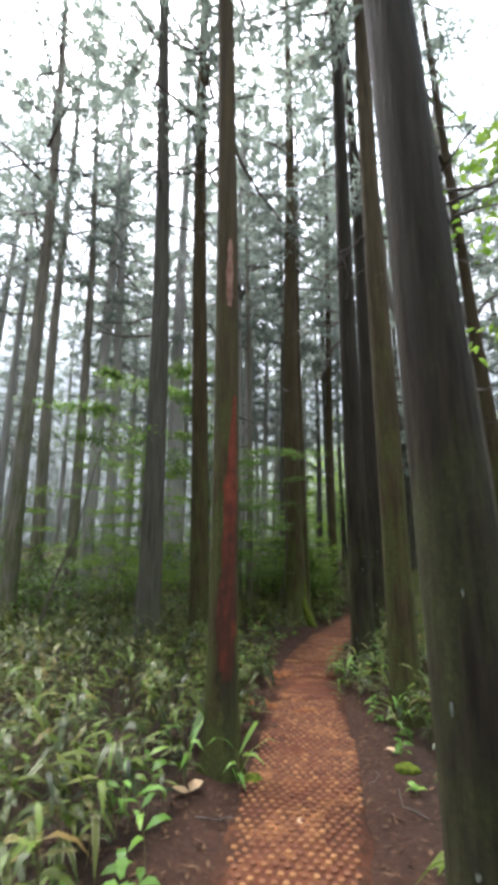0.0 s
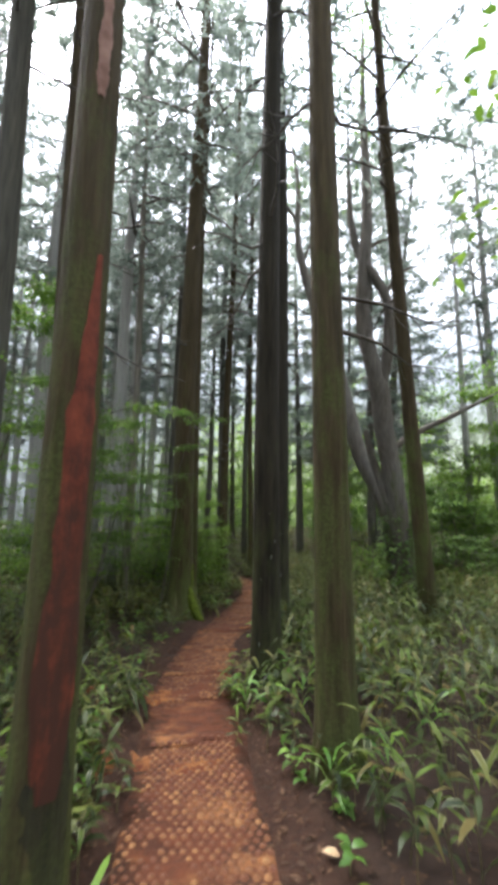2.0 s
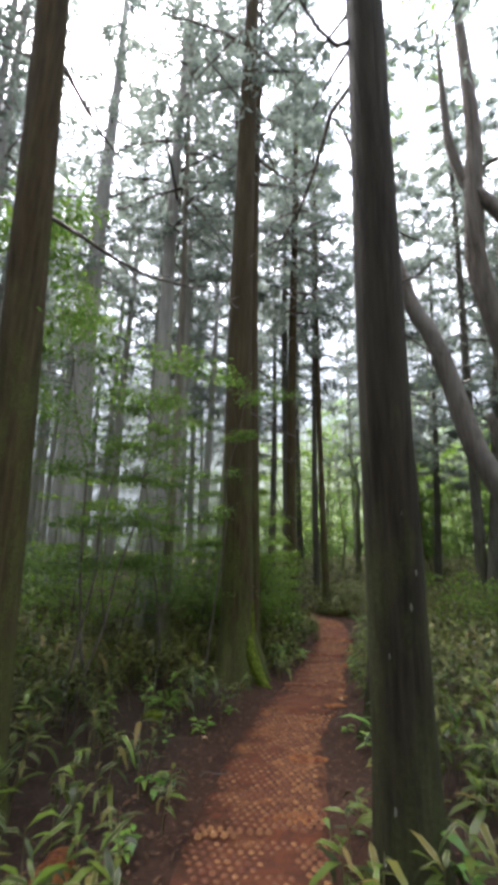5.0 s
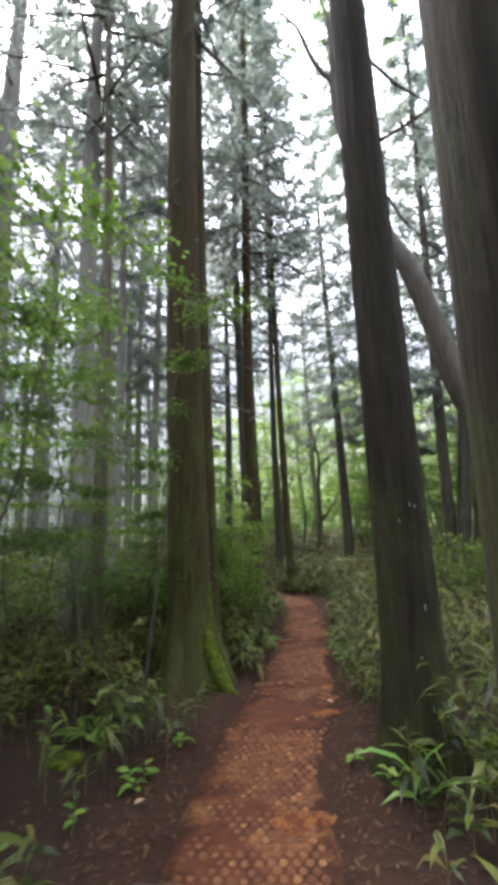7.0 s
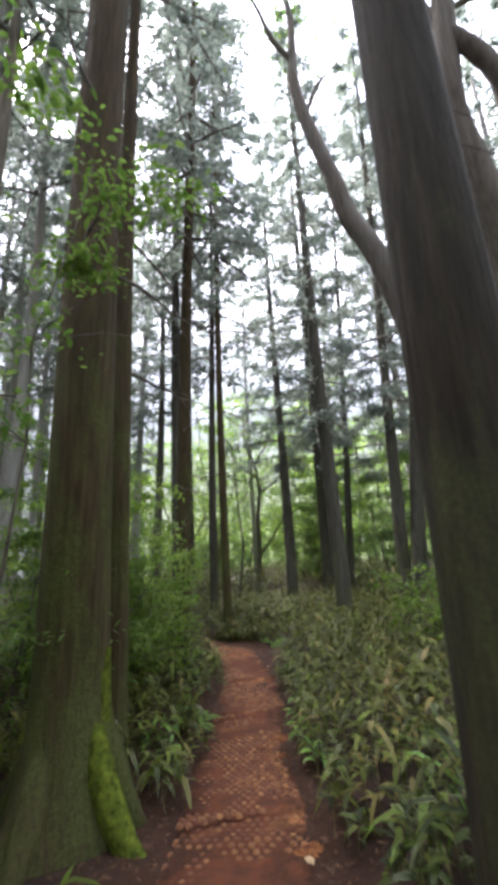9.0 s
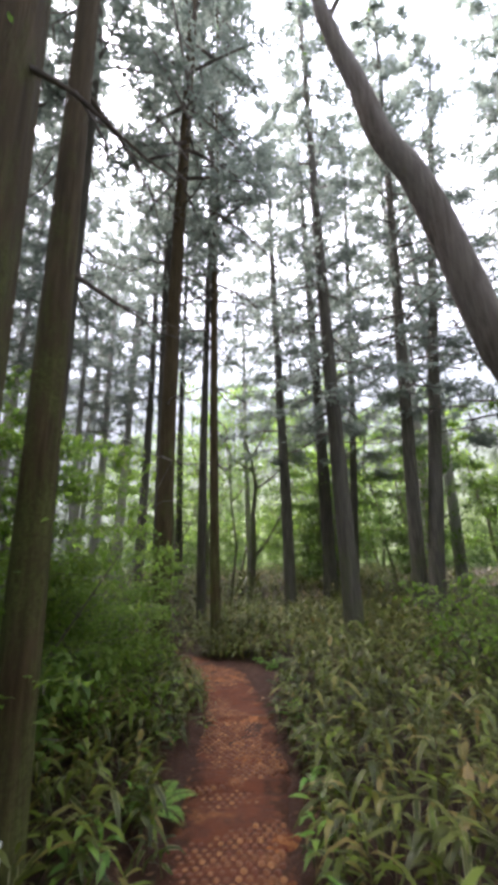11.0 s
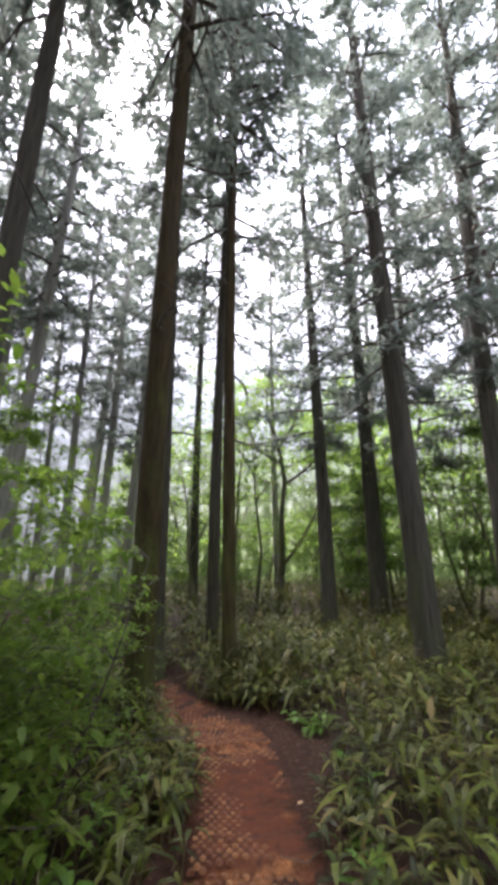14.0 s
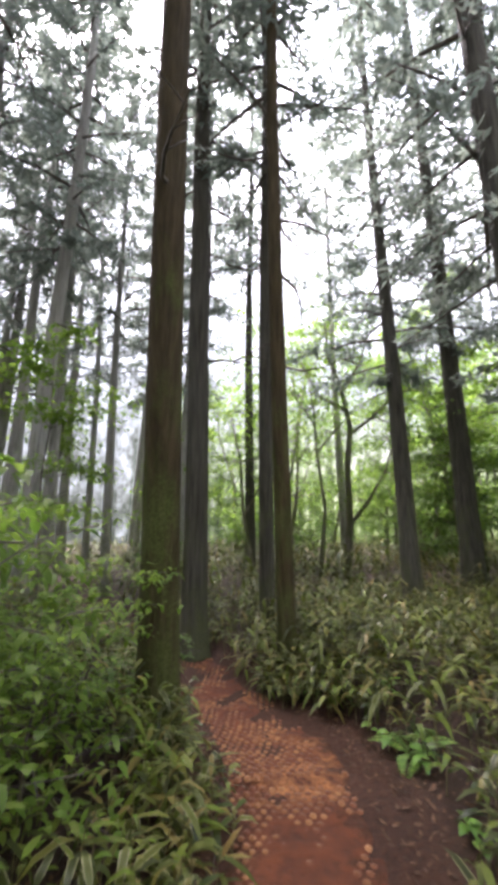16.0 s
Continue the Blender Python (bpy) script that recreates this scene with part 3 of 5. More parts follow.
def build_cedars():
    for x, y, r, lx, ly, mat, h, seed, flare in CEDARS:
        words = {id(BROWN): "tall cedar, brown fibrous bark with thin green moss", id(DARK): "tall cedar, bark darkened for backlight, bare lower trunk", id(GREY): "tall cedar, bark paled to grey for haze, bare lower trunk", id(HAZED): "tall cedar, grey-brown bark paled for haze, little moss", id(MOSSY): "tall cedar, brown bark thickly mossed low down"}[id(mat)]
        t = cedar(x, y, r, (lx, ly), h, mat, seed, words + (", thick trunk" if r > 0.18 else ", slender trunk" if r < 0.115 else ""), 4, flare)
        if seed in (5, 6, 8):
            rr = random.Random(seed)
            radius_at = lambda z, r=r, h=h: r * 1.06 * (1 - z / (h * 1.04)) ** 0.75 + 0.4 * r * math.exp(-z / (0.12 + r * 0.9))
            for k in range(6):
                z0, a, wide = rr.uniform(0.4, 1.9), rr.uniform(-2.7, -1.2), rr.uniform(0.02, 0.05) * 0.15 / r
                wrap_patch("lichen", radius_at, (lx, ly), lambda f, a=a: a, lambda f, w=wide: w * math.sin(math.pi * min(1, f * 0.94 + 0.03)) ** 0.5, z0, z0 + rr.uniform(0.012, 0.045), 0.008, LICHEN, t, "pale grey lichen spot", seed * 10 + k)


def wrap_patch(name, radius_at, lean, centre, half, z0, z1, out, mat, parent, label, seed):
    """A ragged strip that follows a trunk's side: centre and half are angles, which may change with height."""
    rr = random.Random(seed)
    rows, k = (26 if z1 - z0 > 0.3 else 8), 7
    verts, faces = [], []
    for i in range(rows + 1):
        f = i / rows
        z = z0 + (z1 - z0) * f
        c, h = centre(f), half(f) * (0.85 + 0.3 * rr.random())
        r = radius_at(z) + out
        for j in range(k):
            g = j / (k - 1) * 2 - 1
            a = c + g * h
            rj = r - (0.012 if abs(g) > 0.99 else 0) + rr.uniform(-0.002, 0.002)
            verts.append((lean[0] * z + rj * math.cos(a), lean[1] * z + rj * math.sin(a), z))
    for i in range(rows):
        for j in range(k - 1):
            faces.append((i * k + j, i * k + j + 1, (i + 1) * k + j + 1, (i + 1) * k + j))
    return under(name, mesh_of(name, verts, faces, mat), parent, label)


def build_red_cedar():
    r, lean = 0.116, (-0.004, 0.008)
    t = cedar(-0.2, 3.56, r, lean, 18.5, BARK_MOSSY, 1, "cedar with a long strip of peeled bark showing red wood", 2, 0.5)
    radius_at = lambda z: r * 1.06 * (1 - z / (18.5 * 1.04)) ** 0.75 + 0.004 + 0.45 * 0.5 * r * math.exp(-z / 0.24)
    wrap_patch("peeled_strip", radius_at, lean, lambda f: -1.18 + 0.45 * f, lambda f: (0.92 * (1 - f) ** 0.7 * min(1, 0.3 + 2.6 * f) + 0.08) * (1 + 0.16 * math.sin(13 * f) + 0.12 * math.sin(31 * f + 1)), 0.62, 2.85, 0.008, PEELED, t, "bare red-brown wood where bark peeled off", 4)
    wrap_patch("bare_bark", radius_at, lean, lambda f: -0.8 - 0.25 * f, lambda f: 0.85 * math.sin(math.pi * min(1, 0.8 * f + 0.15)) ** 0.6 * (1 + 0.15 * math.sin(17 * f)), 0.1, 1.15, 0.004, BARK_DARK, t, "dark brown bark below the peeled strip", 6)
    wrap_patch("scar", radius_at, lean, lambda f: -1.25, lambda f: 0.32 * math.sin(math.pi * min(1, 0.9 * f + 0.08)) ** 0.4 * (0.75 + 0.4 * abs(math.sin(9 * f))), 3.7, 4.4, 0.005, PALE_WOOD, t, "pale pinkish patch of bare wood", 5)


def build_root_cedar():
    r, lean = 0.225, (-0.001, -0.019)
    t = cedar(1.13, 10.5, r, lean, 22, BARK_MOSSY, 40, "old cedar with flared roots and bright moss beside the path", 3, 0.95, 4, 24)
    for i, (a, length) in enumerate(((-0.95, 0.6), (-0.35, 0.4), (-2.2, 0.5), (2.5, 0.45))):
        pts = [(0.14 * math.cos(a), 0.14 * math.sin(a), 0.95)]
        for s in (0.0, 0.2, 0.4, 0.65, 0.85, 1.0):
            d = 0.2 + length * s * 0.8
            pts.append((d * math.cos(a + 0.12 * s), d * math.sin(a + 0.12 * s), 0.6 * (1 - s) ** 2.2 - 0.02 - 0.07 * s))
        under("root", mesh_of("root", *tube(pts, [0.03, 0.07, 0.085, 0.085, 0.07, 0.05, 0.02], 14, random.Random(i), 0.07), MOSS if i < 1 else BARK_MOSSY), t, "root buttress under bright green moss" if i < 1 else "mossy root buttress")
    radius_at = lambda z: r * 1.06 * (1 - z / 22.9) ** 0.75 + 0.004 + 0.5 * 0.95 * r * math.exp(-z / 0.32)
    wrap_patch("moss", radius_at, lean, lambda f: -0.75 + 0.2 * f, lambda f: 0.5 * (1 - f) ** 0.7 + 0.05, 0.02, 1.0, 0.008, MOSS, t, "bright yellow-green moss", 8)


# ---- broadleaved trees and shrubs ----
def leafy(name, x, y, height, reach, low, leaves, size, mat, seed, label, stems=1, flat=0.5, stem_r=0.03, bark_mat=None, droop=0.1, group=""):
    """A small broadleaved tree: forking stems, and leaves in loose layers round the branch ends."""
    rr, rng = random.Random(seed), np.random.default_rng(seed)
    z = float(ground_z(x, y))
    tree = new(name)
    tree.matrix_world = pose(x, y, z)
    tagged(tree, label, "shrub" if name.endswith("shrub") else "tree", group)
    ends, limbs = [], []
    for s in range(stems):
        a = rr.uniform(0, 6.28)
        pts, p = [], Vector((0.12 * s * math.cos(a), 0.12 * s * math.sin(a), -0.1))
        tilt = Vector((math.cos(a), math.sin(a), 0)) * (rr.uniform(0.05, 0.25) if stems < 3 else rr.uniform(0.2, 0.6))
        steps = 7
        for i in range(steps + 1):
            pts.append(p.copy())
            p += (Vector((0, 0, 1)) + tilt + Vector((rr.uniform(-0.18, 0.18), rr.uniform(-0.18, 0.18), 0))) * (height * 0.92 / steps)
        stem = tube(pts, [stem_r * (1 - 0.85 * i / steps) for i in range(steps + 1)], 8)
        under("stem", mesh_of("stem", *stem, bark_mat or TWIG), tree)
        for i in range(2, steps + 1):
            if pts[i].z < low:
                continue
            for _ in range(3):
                b = rr.uniform(0, 6.28)
                length = reach * rr.uniform(0.45, 1.0) * (1.1 - 0.5 * i / steps)
                tip = pts[i] + Vector((math.cos(b) * length, math.sin(b) * length, length * rr.uniform(0.0, 0.35)))
                mid = pts[i].lerp(tip, 0.5) + Vector((0, 0, 0.08 * length))
                limbs.append(tube([pts[i], mid, tip], [stem_r * 0.3, stem_r * 0.18, 0.003], 4))
                ends += [(mid, length * 0.5), (tip, length * 0.5), (pts[i].lerp(tip, 0.75), length * 0.45)]
    tagged(under("branch_wood", mesh_of("branches", *joined(limbs), bark_mat or TWIG), tree), kind="stuff")
    centres = np.array([tuple(e[0]) for e in ends])
    radii = np.array([e[1] for e in ends])
    pick = rng.integers(0, len(ends), leaves)
    off = rng.normal(0, 0.5, (leaves, 3)) * np.stack([radii[pick], radii[pick], radii[pick] * (1 - flat) * 0.6 + 0.02], 1)
    off[:, 2] -= droop * np.hypot(off[:, 0], off[:, 1])
    base = centres[pick] + off
    over = np.abs(path_off(base[:, 0] + x, base[:, 1] + y)) < 0.62
    base = base[(base[:, 2] > 0.04) & ~(over & (base[:, 2] < 3.2))]
    k = len(base)
    long = size * rng.uniform(0.7, 1.3, k)
    v = blades(base, rng.uniform(0, 6.28, k), rng.normal(-0.1, 0.35, k), long, long * rng.uniform(0.2, 0.3, k), rng.uniform(0.1, 0.5, k))
    under("crown", soup("leaves", v, BLADE, mat, BLADE_UV), tree)
    return tree


def build_broadleaf():
    young = "young maple with layered sprays of yellow-green leaves"
    for i, (x, y, h, reach, low, n) in enumerate(((0.05, 9.8, 3.9, 1.25, 0.7, 5200), (-0.7, 8.7, 3.8, 1.2, 1.0, 4200), (0.55, 11.9, 2.9, 1.1, 0.5, 4200), (-0.7, 10.9, 3.0, 1.2, 0.6, 4000), (-1.6, 11.8, 3.2, 1.2, 0.7, 3600), (-2.6, 9.2, 3.6, 1.2, 0.8, 3400), (-3.4, 10.4, 3.2, 1.2, 0.6, 3000), (1.0, 12.1, 2.9, 1.1, 0.9, 5600), (-4.3, 8.9, 3.0, 1.2, 0.6, 2600), (-2.1, 7.9, 3.2, 1.1, 0.9, 2600))):
        leafy("maple_tree", x, y, h, reach, low, n, 0.052, SUNLIT_MAPLE if i > 2 else MAPLE, 101 + i, young, 1 + i % 2, 0.9, 0.017, group="young maples")
    leafy("maple_tree", 0.55, 9.6, 4.1, 1.0, 2.0, 2000, 0.05, MAPLE, 110, "slender maple, bright leaf sprays hanging before a thick cedar", 1, 0.88, 0.014, group="young maples")
    for i, (x, y, h, n) in enumerate(((-1.9, 7.6, 5.6, 3200), (-0.55, 9.2, 5.2, 2800), (-3.0, 6.4, 4.6, 2400))):
        leafy("maple_tree", x, y, h, 1.3, 2.6, n, 0.06, MAPLE, 160 + i, "tall slender maple with airy green leaf layers among cedars", 1, 0.85, 0.02, group="young maples")
    leafy("maple_tree", 1.4, 18.2, 4.2, 1.5, 1.2, 2200, 0.085, SUNLIT_MAPLE, 111, "young maple, bright leaves in the half shade of the grove", 1, 0.8, 0.02, group="young maples")
    leafy("maple_tree", 2.9, 2.9, 5.0, 1.1, 2.6, 230, 0.09, SUNLIT_MAPLE, 112, "thin maple with a few bright green leaves", 1, 0.8, 0.018, group="young maples")
    for i, (x, y, h, reach, n, mat) in enumerate(((0.9, 12.5, 2.6, 1.0, 6400, SUNLIT_MAPLE), (1.55, 12.9, 2.2, 0.95, 6800, SUNLIT_MAPLE), (2.1, 13.5, 1.8, 0.75, 5600, SUNLIT_MAPLE), (2.0, 14.2, 1.75, 0.75, 3600, SUNLIT_MAPLE), (1.3, 14.6, 1.7, 0.9, 2800, SUNLIT_MAPLE), (2.3, 15.1, 1.35, 0.6, 2400, SUNLIT_MAPLE), (2.7, 15.9, 0.8, 0.45, 1000, SHRUB))):
        leafy("leafy_shrub", x, y, h, reach, 0.15, n, 0.057, mat, 120 + i, "dense green shrub overhanging the path's edge", 4, 0.7, 0.012, group="shrubs by the path")
    for i, (x, y, h, reach, n) in enumerate(((-1.9, 9.7, 1.5, 0.9, 1300), (-3.2, 8.2, 1.4, 1.0, 1300), (-4.6, 9.6, 1.7, 1.1, 1200), (1.0, 12.0, 1.2, 0.7, 900), (-1.6, 12.8, 1.6, 1.0, 1200), (2.6, 21.5, 1.4, 1.0, 900), (7.3, 13.2, 1.3, 0.8, 900), (8.3, 10.5, 1.6, 1.0, 1100), (6.2, 12.2, 1.5, 0.8, 900), (-3.4, 14.6, 1.8, 1.1, 1100), (0.2, 14.6, 1.4, 0.9, 900))):
        leafy("leafy_shrub", x, y, h, reach, 0.2, n, 0.08, SHRUB if i % 2 else SUNLIT_MAPLE, 140 + i, "low green shrub among bamboo grass under the cedars", 3, 0.6, 0.014, group="shrubs under the cedars")
    rr = random.Random(77)
    spots = [(9.8, 29.8, 11.5), (7.4, 27.0, 10.0), (12.4, 26.5, 11.0), (15.0, 23.5, 10.0), (13.5, 31.0, 10.0), (6.3, 32.0, 9.0), (17.5, 28.0, 9.0), (11.0, 22.8, 6.0), (14.5, 18.0, 7.0), (16.5, 14.0, 7.5), (13.0, 12.5, 6.5), (11.2, 9.2, 6.5), (15.0, 8.0, 8.0), (19.5, 19.0, 9.0), (20.5, 33.0, 10.0), (10.2, 36.0, 10.0), (3.4, 29.0, 7.0), (-0.5, 26.0, 6.0)]
    spots += [(rr.uniform(4, 20), rr.uniform(24, 35), rr.uniform(7, 11)) for _ in range(6)]
    for i in range(12):
        x, y = rr.uniform(5.0, 19.0), rr.uniform(27.0, 33.0)
        if i > 7:
            x, y = rr.uniform(11.5, 17.0), rr.uniform(7.0, 20.0)
        leafy("leafy_shrub", x, y, rr.uniform(2.2, 4.2), 1.7, 0.15, 2200, 0.13, SUNLIT_MAPLE if i % 4 else SHRUB, 300 + i, "tall leafy shrub at the wood's brighter edge", 3, 0.4, 0.025, group="shrubs behind the cedars")
    for i, (x, y, h) in enumerate(((10.6, 17.6, 5.0), (11.6, 19.6, 6.0), (10.8, 21.8, 6.0), (9.7, 20.9, 4.0), (12.4, 15.8, 6.0), (10.9, 14.0, 4.5), (9.4, 12.6, 3.2))):
        leafy("broadleaf_tree", x, y, h, 1.7, 0.4, 3800, 0.12, SUNLIT_MAPLE if i % 3 else SHRUB, 380 + i, "small green broadleaved tree filling the understorey", 2, 0.45, 0.05, BARK, group="broadleaved trees behind the cedars")
    for i in range(12):
        leafy("leafy_shrub", rr.uniform(-12.0, -2.5), rr.uniform(13.5, 25.0), rr.uniform(1.2, 2.4), 1.2, 0.15, 900, 0.13, SHRUB, 340 + i, "low dark green shrub deep in the plantation", 3, 0.5, 0.02, group="shrubs under the cedars")
    for i, (x, y, h) in enumerate(spots):
        leafy("broadleaf_tree", x, y, h, h * 0.3, h * 0.12, 4200, 0.14, SUNLIT_MAPLE if i % 3 else SHRUB, 200 + i, "slender crooked broadleaved tree with yellow-green foliage", 1 + i % 2, 0.45, 0.085, BARK, group="broadleaved trees behind the cedars")


def crooked_tree(x, y, trunk, limbs, r, leaves, seed, label):
    """A thin crooked broadleaved tree: offsets across and up for its trunk and limbs, with sparse leaves at the ends."""
    rng, rr = np.random.default_rng(seed), random.Random(seed)
    t = new("broadleaf_tree")
    t.matrix_world = pose(x, y, float(ground_z(x, y)), 0, 0, -13)
    tagged(t, label, "tree", "broadleaved trees behind the cedars")
    way = [(u, 0.1 * math.sin(2 * h + seed), h) for u, h in trunk]
    under("trunk", mesh_of("trunk", *tube(way, [r * (1 - 0.75 * i / (len(way) - 1)) for i in range(len(way))], 10, rr, 0.06), BARK), t)
    ends = [way[-1], way[-2]]
    for pts in limbs:
        p = [(u, 0.25 * (i - 0.5) * (1 if k % 2 else -1), h) for k, (i, (u, h)) in enumerate(enumerate(pts))]
        under("limb", mesh_of("limb", *tube(p, [r * 0.5 * (1 - 0.75 * i / (len(p) - 1)) for i in range(len(p))], 8, rr, 0.06), BARK), t, "thin crooked limb")
        ends += p[1:]
    twigs = []
    for e in ends:
        for _ in range(4):
            a, l = rr.uniform(0, 6.28), rr.uniform(0.5, 1.1)
            tip = (e[0] + l * math.cos(a), e[1] + l * math.sin(a), e[2] + l * rr.uniform(0.0, 0.7))
            twigs.append(tube([e, tip], [0.014, 0.003], 4))
    tagged(under("branch_wood", mesh_of("branches", *joined(twigs), BARK), t), kind="stuff")
    heads = np.array(ends)
    base = heads[rng.integers(0, len(heads), leaves)] + rng.normal(0, 1, (leaves, 3)) * (0.75, 0.75, 0.4) + (0, 0, 0.3)
    long = rng.uniform(0.07, 0.12, leaves)
    under("crown", soup("leaves", blades(base, rng.uniform(0, 6.28, leaves), rng.normal(-0.1, 0.4, leaves), long, long * 0.28, rng.uniform(0.1, 0.5, leaves)), BLADE, SUNLIT_MAPLE, BLADE_UV), t)


def build_crooked_trees():
    words = "slender crooked broadleaved tree with yellow-green foliage"
    crooked_tree(7.5, 22.6, [(-0.05, -0.2), (0.0, 0.4), (0.08, 1.5), (0.1, 3.0), (0.22, 4.05), (0.0, 5.1), (-0.3, 6.1), (-0.35, 7.2)], [[(0.08, 1.45), (0.6, 2.1), (0.95, 2.8), (1.5, 3.8)], [(0.2, 3.9), (0.75, 4.3), (1.4, 4.9), (1.9, 5.6)], [(0.0, 5.0), (0.5, 5.8), (0.9, 6.9)], [(0.1, 4.6), (-0.6, 5.0), (-1.1, 5.8)]], 0.12, 2600, 1, words + ", forked low down")
    crooked_tree(6.9, 23.0, [(0.0, -0.2), (0.05, 0.5), (0.18, 1.9), (0.02, 3.4), (-0.05, 4.6), (-0.2, 5.8)], [[(0.0, 3.4), (0.5, 4.0), (0.9, 4.4)], [(0.0, 4.2), (-0.5, 5.0), (-0.7, 5.6)]], 0.065, 1500, 2, words)
    crooked_tree(5.3, 23.4, [(0.0, -0.2), (-0.12, 0.8), (-0.32, 1.8), (-0.4, 3.2), (-0.7, 4.6)], [[(-0.3, 1.8), (0.2, 2.7), (0.5, 3.6)]], 0.07, 1300, 3, words)
    crooked_tree(5.75, 22.9, [(0.0, -0.2), (0.08, 0.9), (0.2, 2.0), (0.5, 3.4), (0.6, 4.4)], [[(0.2, 2.0), (-0.2, 3.0), (-0.3, 3.8)]], 0.06, 1100, 4, words)


def build_forked_tree():
    """The crooked pale tree beside the path: one foot, a stem that leans far over, an upright one that forks, and a broken stub."""
    fx, fy = 6.15, 10.4
    z = float(ground_z(fx, fy))
    t = new("forked_tree")
    t.matrix_world = pose(fx, fy, z)
    tagged(t, "crooked many-stemmed tree with pale bark and ivied foot", "tree")

    def stem(name, pts, radii, seed, label):
        fine, thick = [], []
        way = [Vector((x - fx, y - fy, h - z)) for x, y, h in pts]
        for i in range(len(way) - 1):
            p0, p1, p2, p3 = way[max(i - 1, 0)], way[i], way[i + 1], way[min(i + 2, len(way) - 1)]
            for k in range(3):
                u = k / 3
                fine.append(0.5 * (2 * p1 + (p2 - p0) * u + (2 * p0 - 5 * p1 + 4 * p2 - p3) * u * u + (3 * p1 - p0 - 3 * p2 + p3) * u**3))
                thick.append(radii[i] + (radii[i + 1] - radii[i]) * u)
        fine.append(way[-1])
        thick.append(radii[-1])
        under(name, mesh_of(name, *tube(fine, thick, 14, random.Random(seed), 0.05), BARK_PALE), t, label)

    stem("stem", [(6.2, 10.5, -0.5), (6.25, 10.72, 0.9), (6.1, 10.92, 1.95), (5.65, 11.26, 3.2), (5.43, 11.44, 4.5), (5.2, 11.6, 5.65), (4.92, 11.82, 6.5), (4.76, 11.95, 7.5), (4.5, 12.15, 8.8), (4.37, 12.22, 9.9), (4.4, 12.2, 11.6), (4.15, 12.3, 13.4)], [0.3, 0.24, 0.21, 0.2, 0.19, 0.175, 0.165, 0.14, 0.12, 0.095, 0.07, 0.02], 3, "crooked stem leaning far over")
    stem("stem", [(6.15, 10.35, -0.5), (6.05, 10.25, 1.0), (5.8, 10.08, 2.5), (5.55, 9.95, 3.6), (5.38, 9.82, 4.5), (5.12, 9.75, 5.3), (5.0, 9.8, 6.2), (5.05, 9.72, 7.5), (5.13, 9.63, 8.9), (5.1, 9.6, 12.0), (5.2, 9.6, 14.5)], [0.34, 0.26, 0.23, 0.22, 0.22, 0.18, 0.165, 0.15, 0.13, 0.08, 0.03], 4, "upright grey stem")
    stem("limb", [(5.36, 9.85, 4.3), (5.46, 9.6, 5.1), (5.48, 9.46, 5.9), (5.4, 9.42, 6.5), (5.2, 9.55, 7.1), (4.98, 9.8, 7.75), (4.86, 9.9, 8.5), (4.84, 9.95, 9.2), (4.85, 9.95, 11.5)], [0.14, 0.13, 0.12, 0.115, 0.11, 0.1, 0.085, 0.075, 0.03], 5, "curved dark side limb")
    stem("limb", [(5.75, 10.2, 1.9), (5.45, 10.3, 2.9), (5.25, 10.25, 3.6)], [0.11, 0.09, 0.06], 6, "broken stub of a limb")
    stem("limb", [(5.7, 10.05, 3.1), (6.5, 9.9, 3.6), (7.3, 9.7, 4.0), (8.6, 9.4, 4.7)], [0.09, 0.075, 0.06, 0.02], 7, "thin level limb")
    stem("limb", [(4.38, 12.2, 10.3), (4.05, 12.35, 10.9), (3.7, 12.4, 11.9), (3.2, 12.5, 12.4)], [0.06, 0.05, 0.035, 0.012], 10, "thin bare branch")
    stem("limb", [(4.5, 12.15, 8.9), (4.75, 12.0, 9.6), (5.2, 11.9, 10.3)], [0.05, 0.035, 0.012], 11, "thin bare branch")
    stem("limb", [(4.98, 9.8, 7.7), (5.3, 9.6, 8.0), (5.7, 9.4, 8.1)], [0.05, 0.04, 0.015], 8, "short crooked branch")
    stem("limb", [(5.37, 9.44, 6.6), (5.7, 9.2, 7.1), (6.2, 9.1, 7.3)], [0.05, 0.04, 0.015], 9, "short crooked branch")
    rng = np.random.default_rng(19)
    heads = np.array([(4.4, 12.2, 11.8), (4.85, 9.95, 11.8), (5.2, 9.6, 14.5), (5.1, 9.6, 13.0), (8.6, 9.4, 4.8), (7.8, 9.6, 4.6)]) - (fx, fy, z)
    k = 2400
    base = heads[rng.integers(0, 6, k)] + rng.normal(0, 1, (k, 3)) * (0.8, 0.8, 0.35)
    long = rng.uniform(0.07, 0.11, k)
    under("crown", soup("leaves", blades(base, rng.uniform(0, 6.28, k), rng.normal(-0.1, 0.4, k), long, long * 0.26, rng.uniform(0.1, 0.5, k)), BLADE, MAPLE, BLADE_UV), t)
    k = 1800
    a, h = rng.uniform(0, 6.28, k), rng.uniform(0.1, 1, k) ** 1.4 * 2.0
    r = 0.3 + np.abs(rng.normal(0, 0.2, k)) * (1.4 - h / 2.2)
    base = np.stack([r * np.cos(a), r * np.sin(a), h], 1)
    long = rng.uniform(0.07, 0.12, k)
    under("ivy", soup("ivy", blades(base, a + rng.normal(0, 0.5, k), rng.uniform(-0.6, 0.4, k), long, long * 0.33, rng.uniform(0.1, 0.4, k)), BLADE, SHRUB, BLADE_UV), t, "dark green ivy leaves")


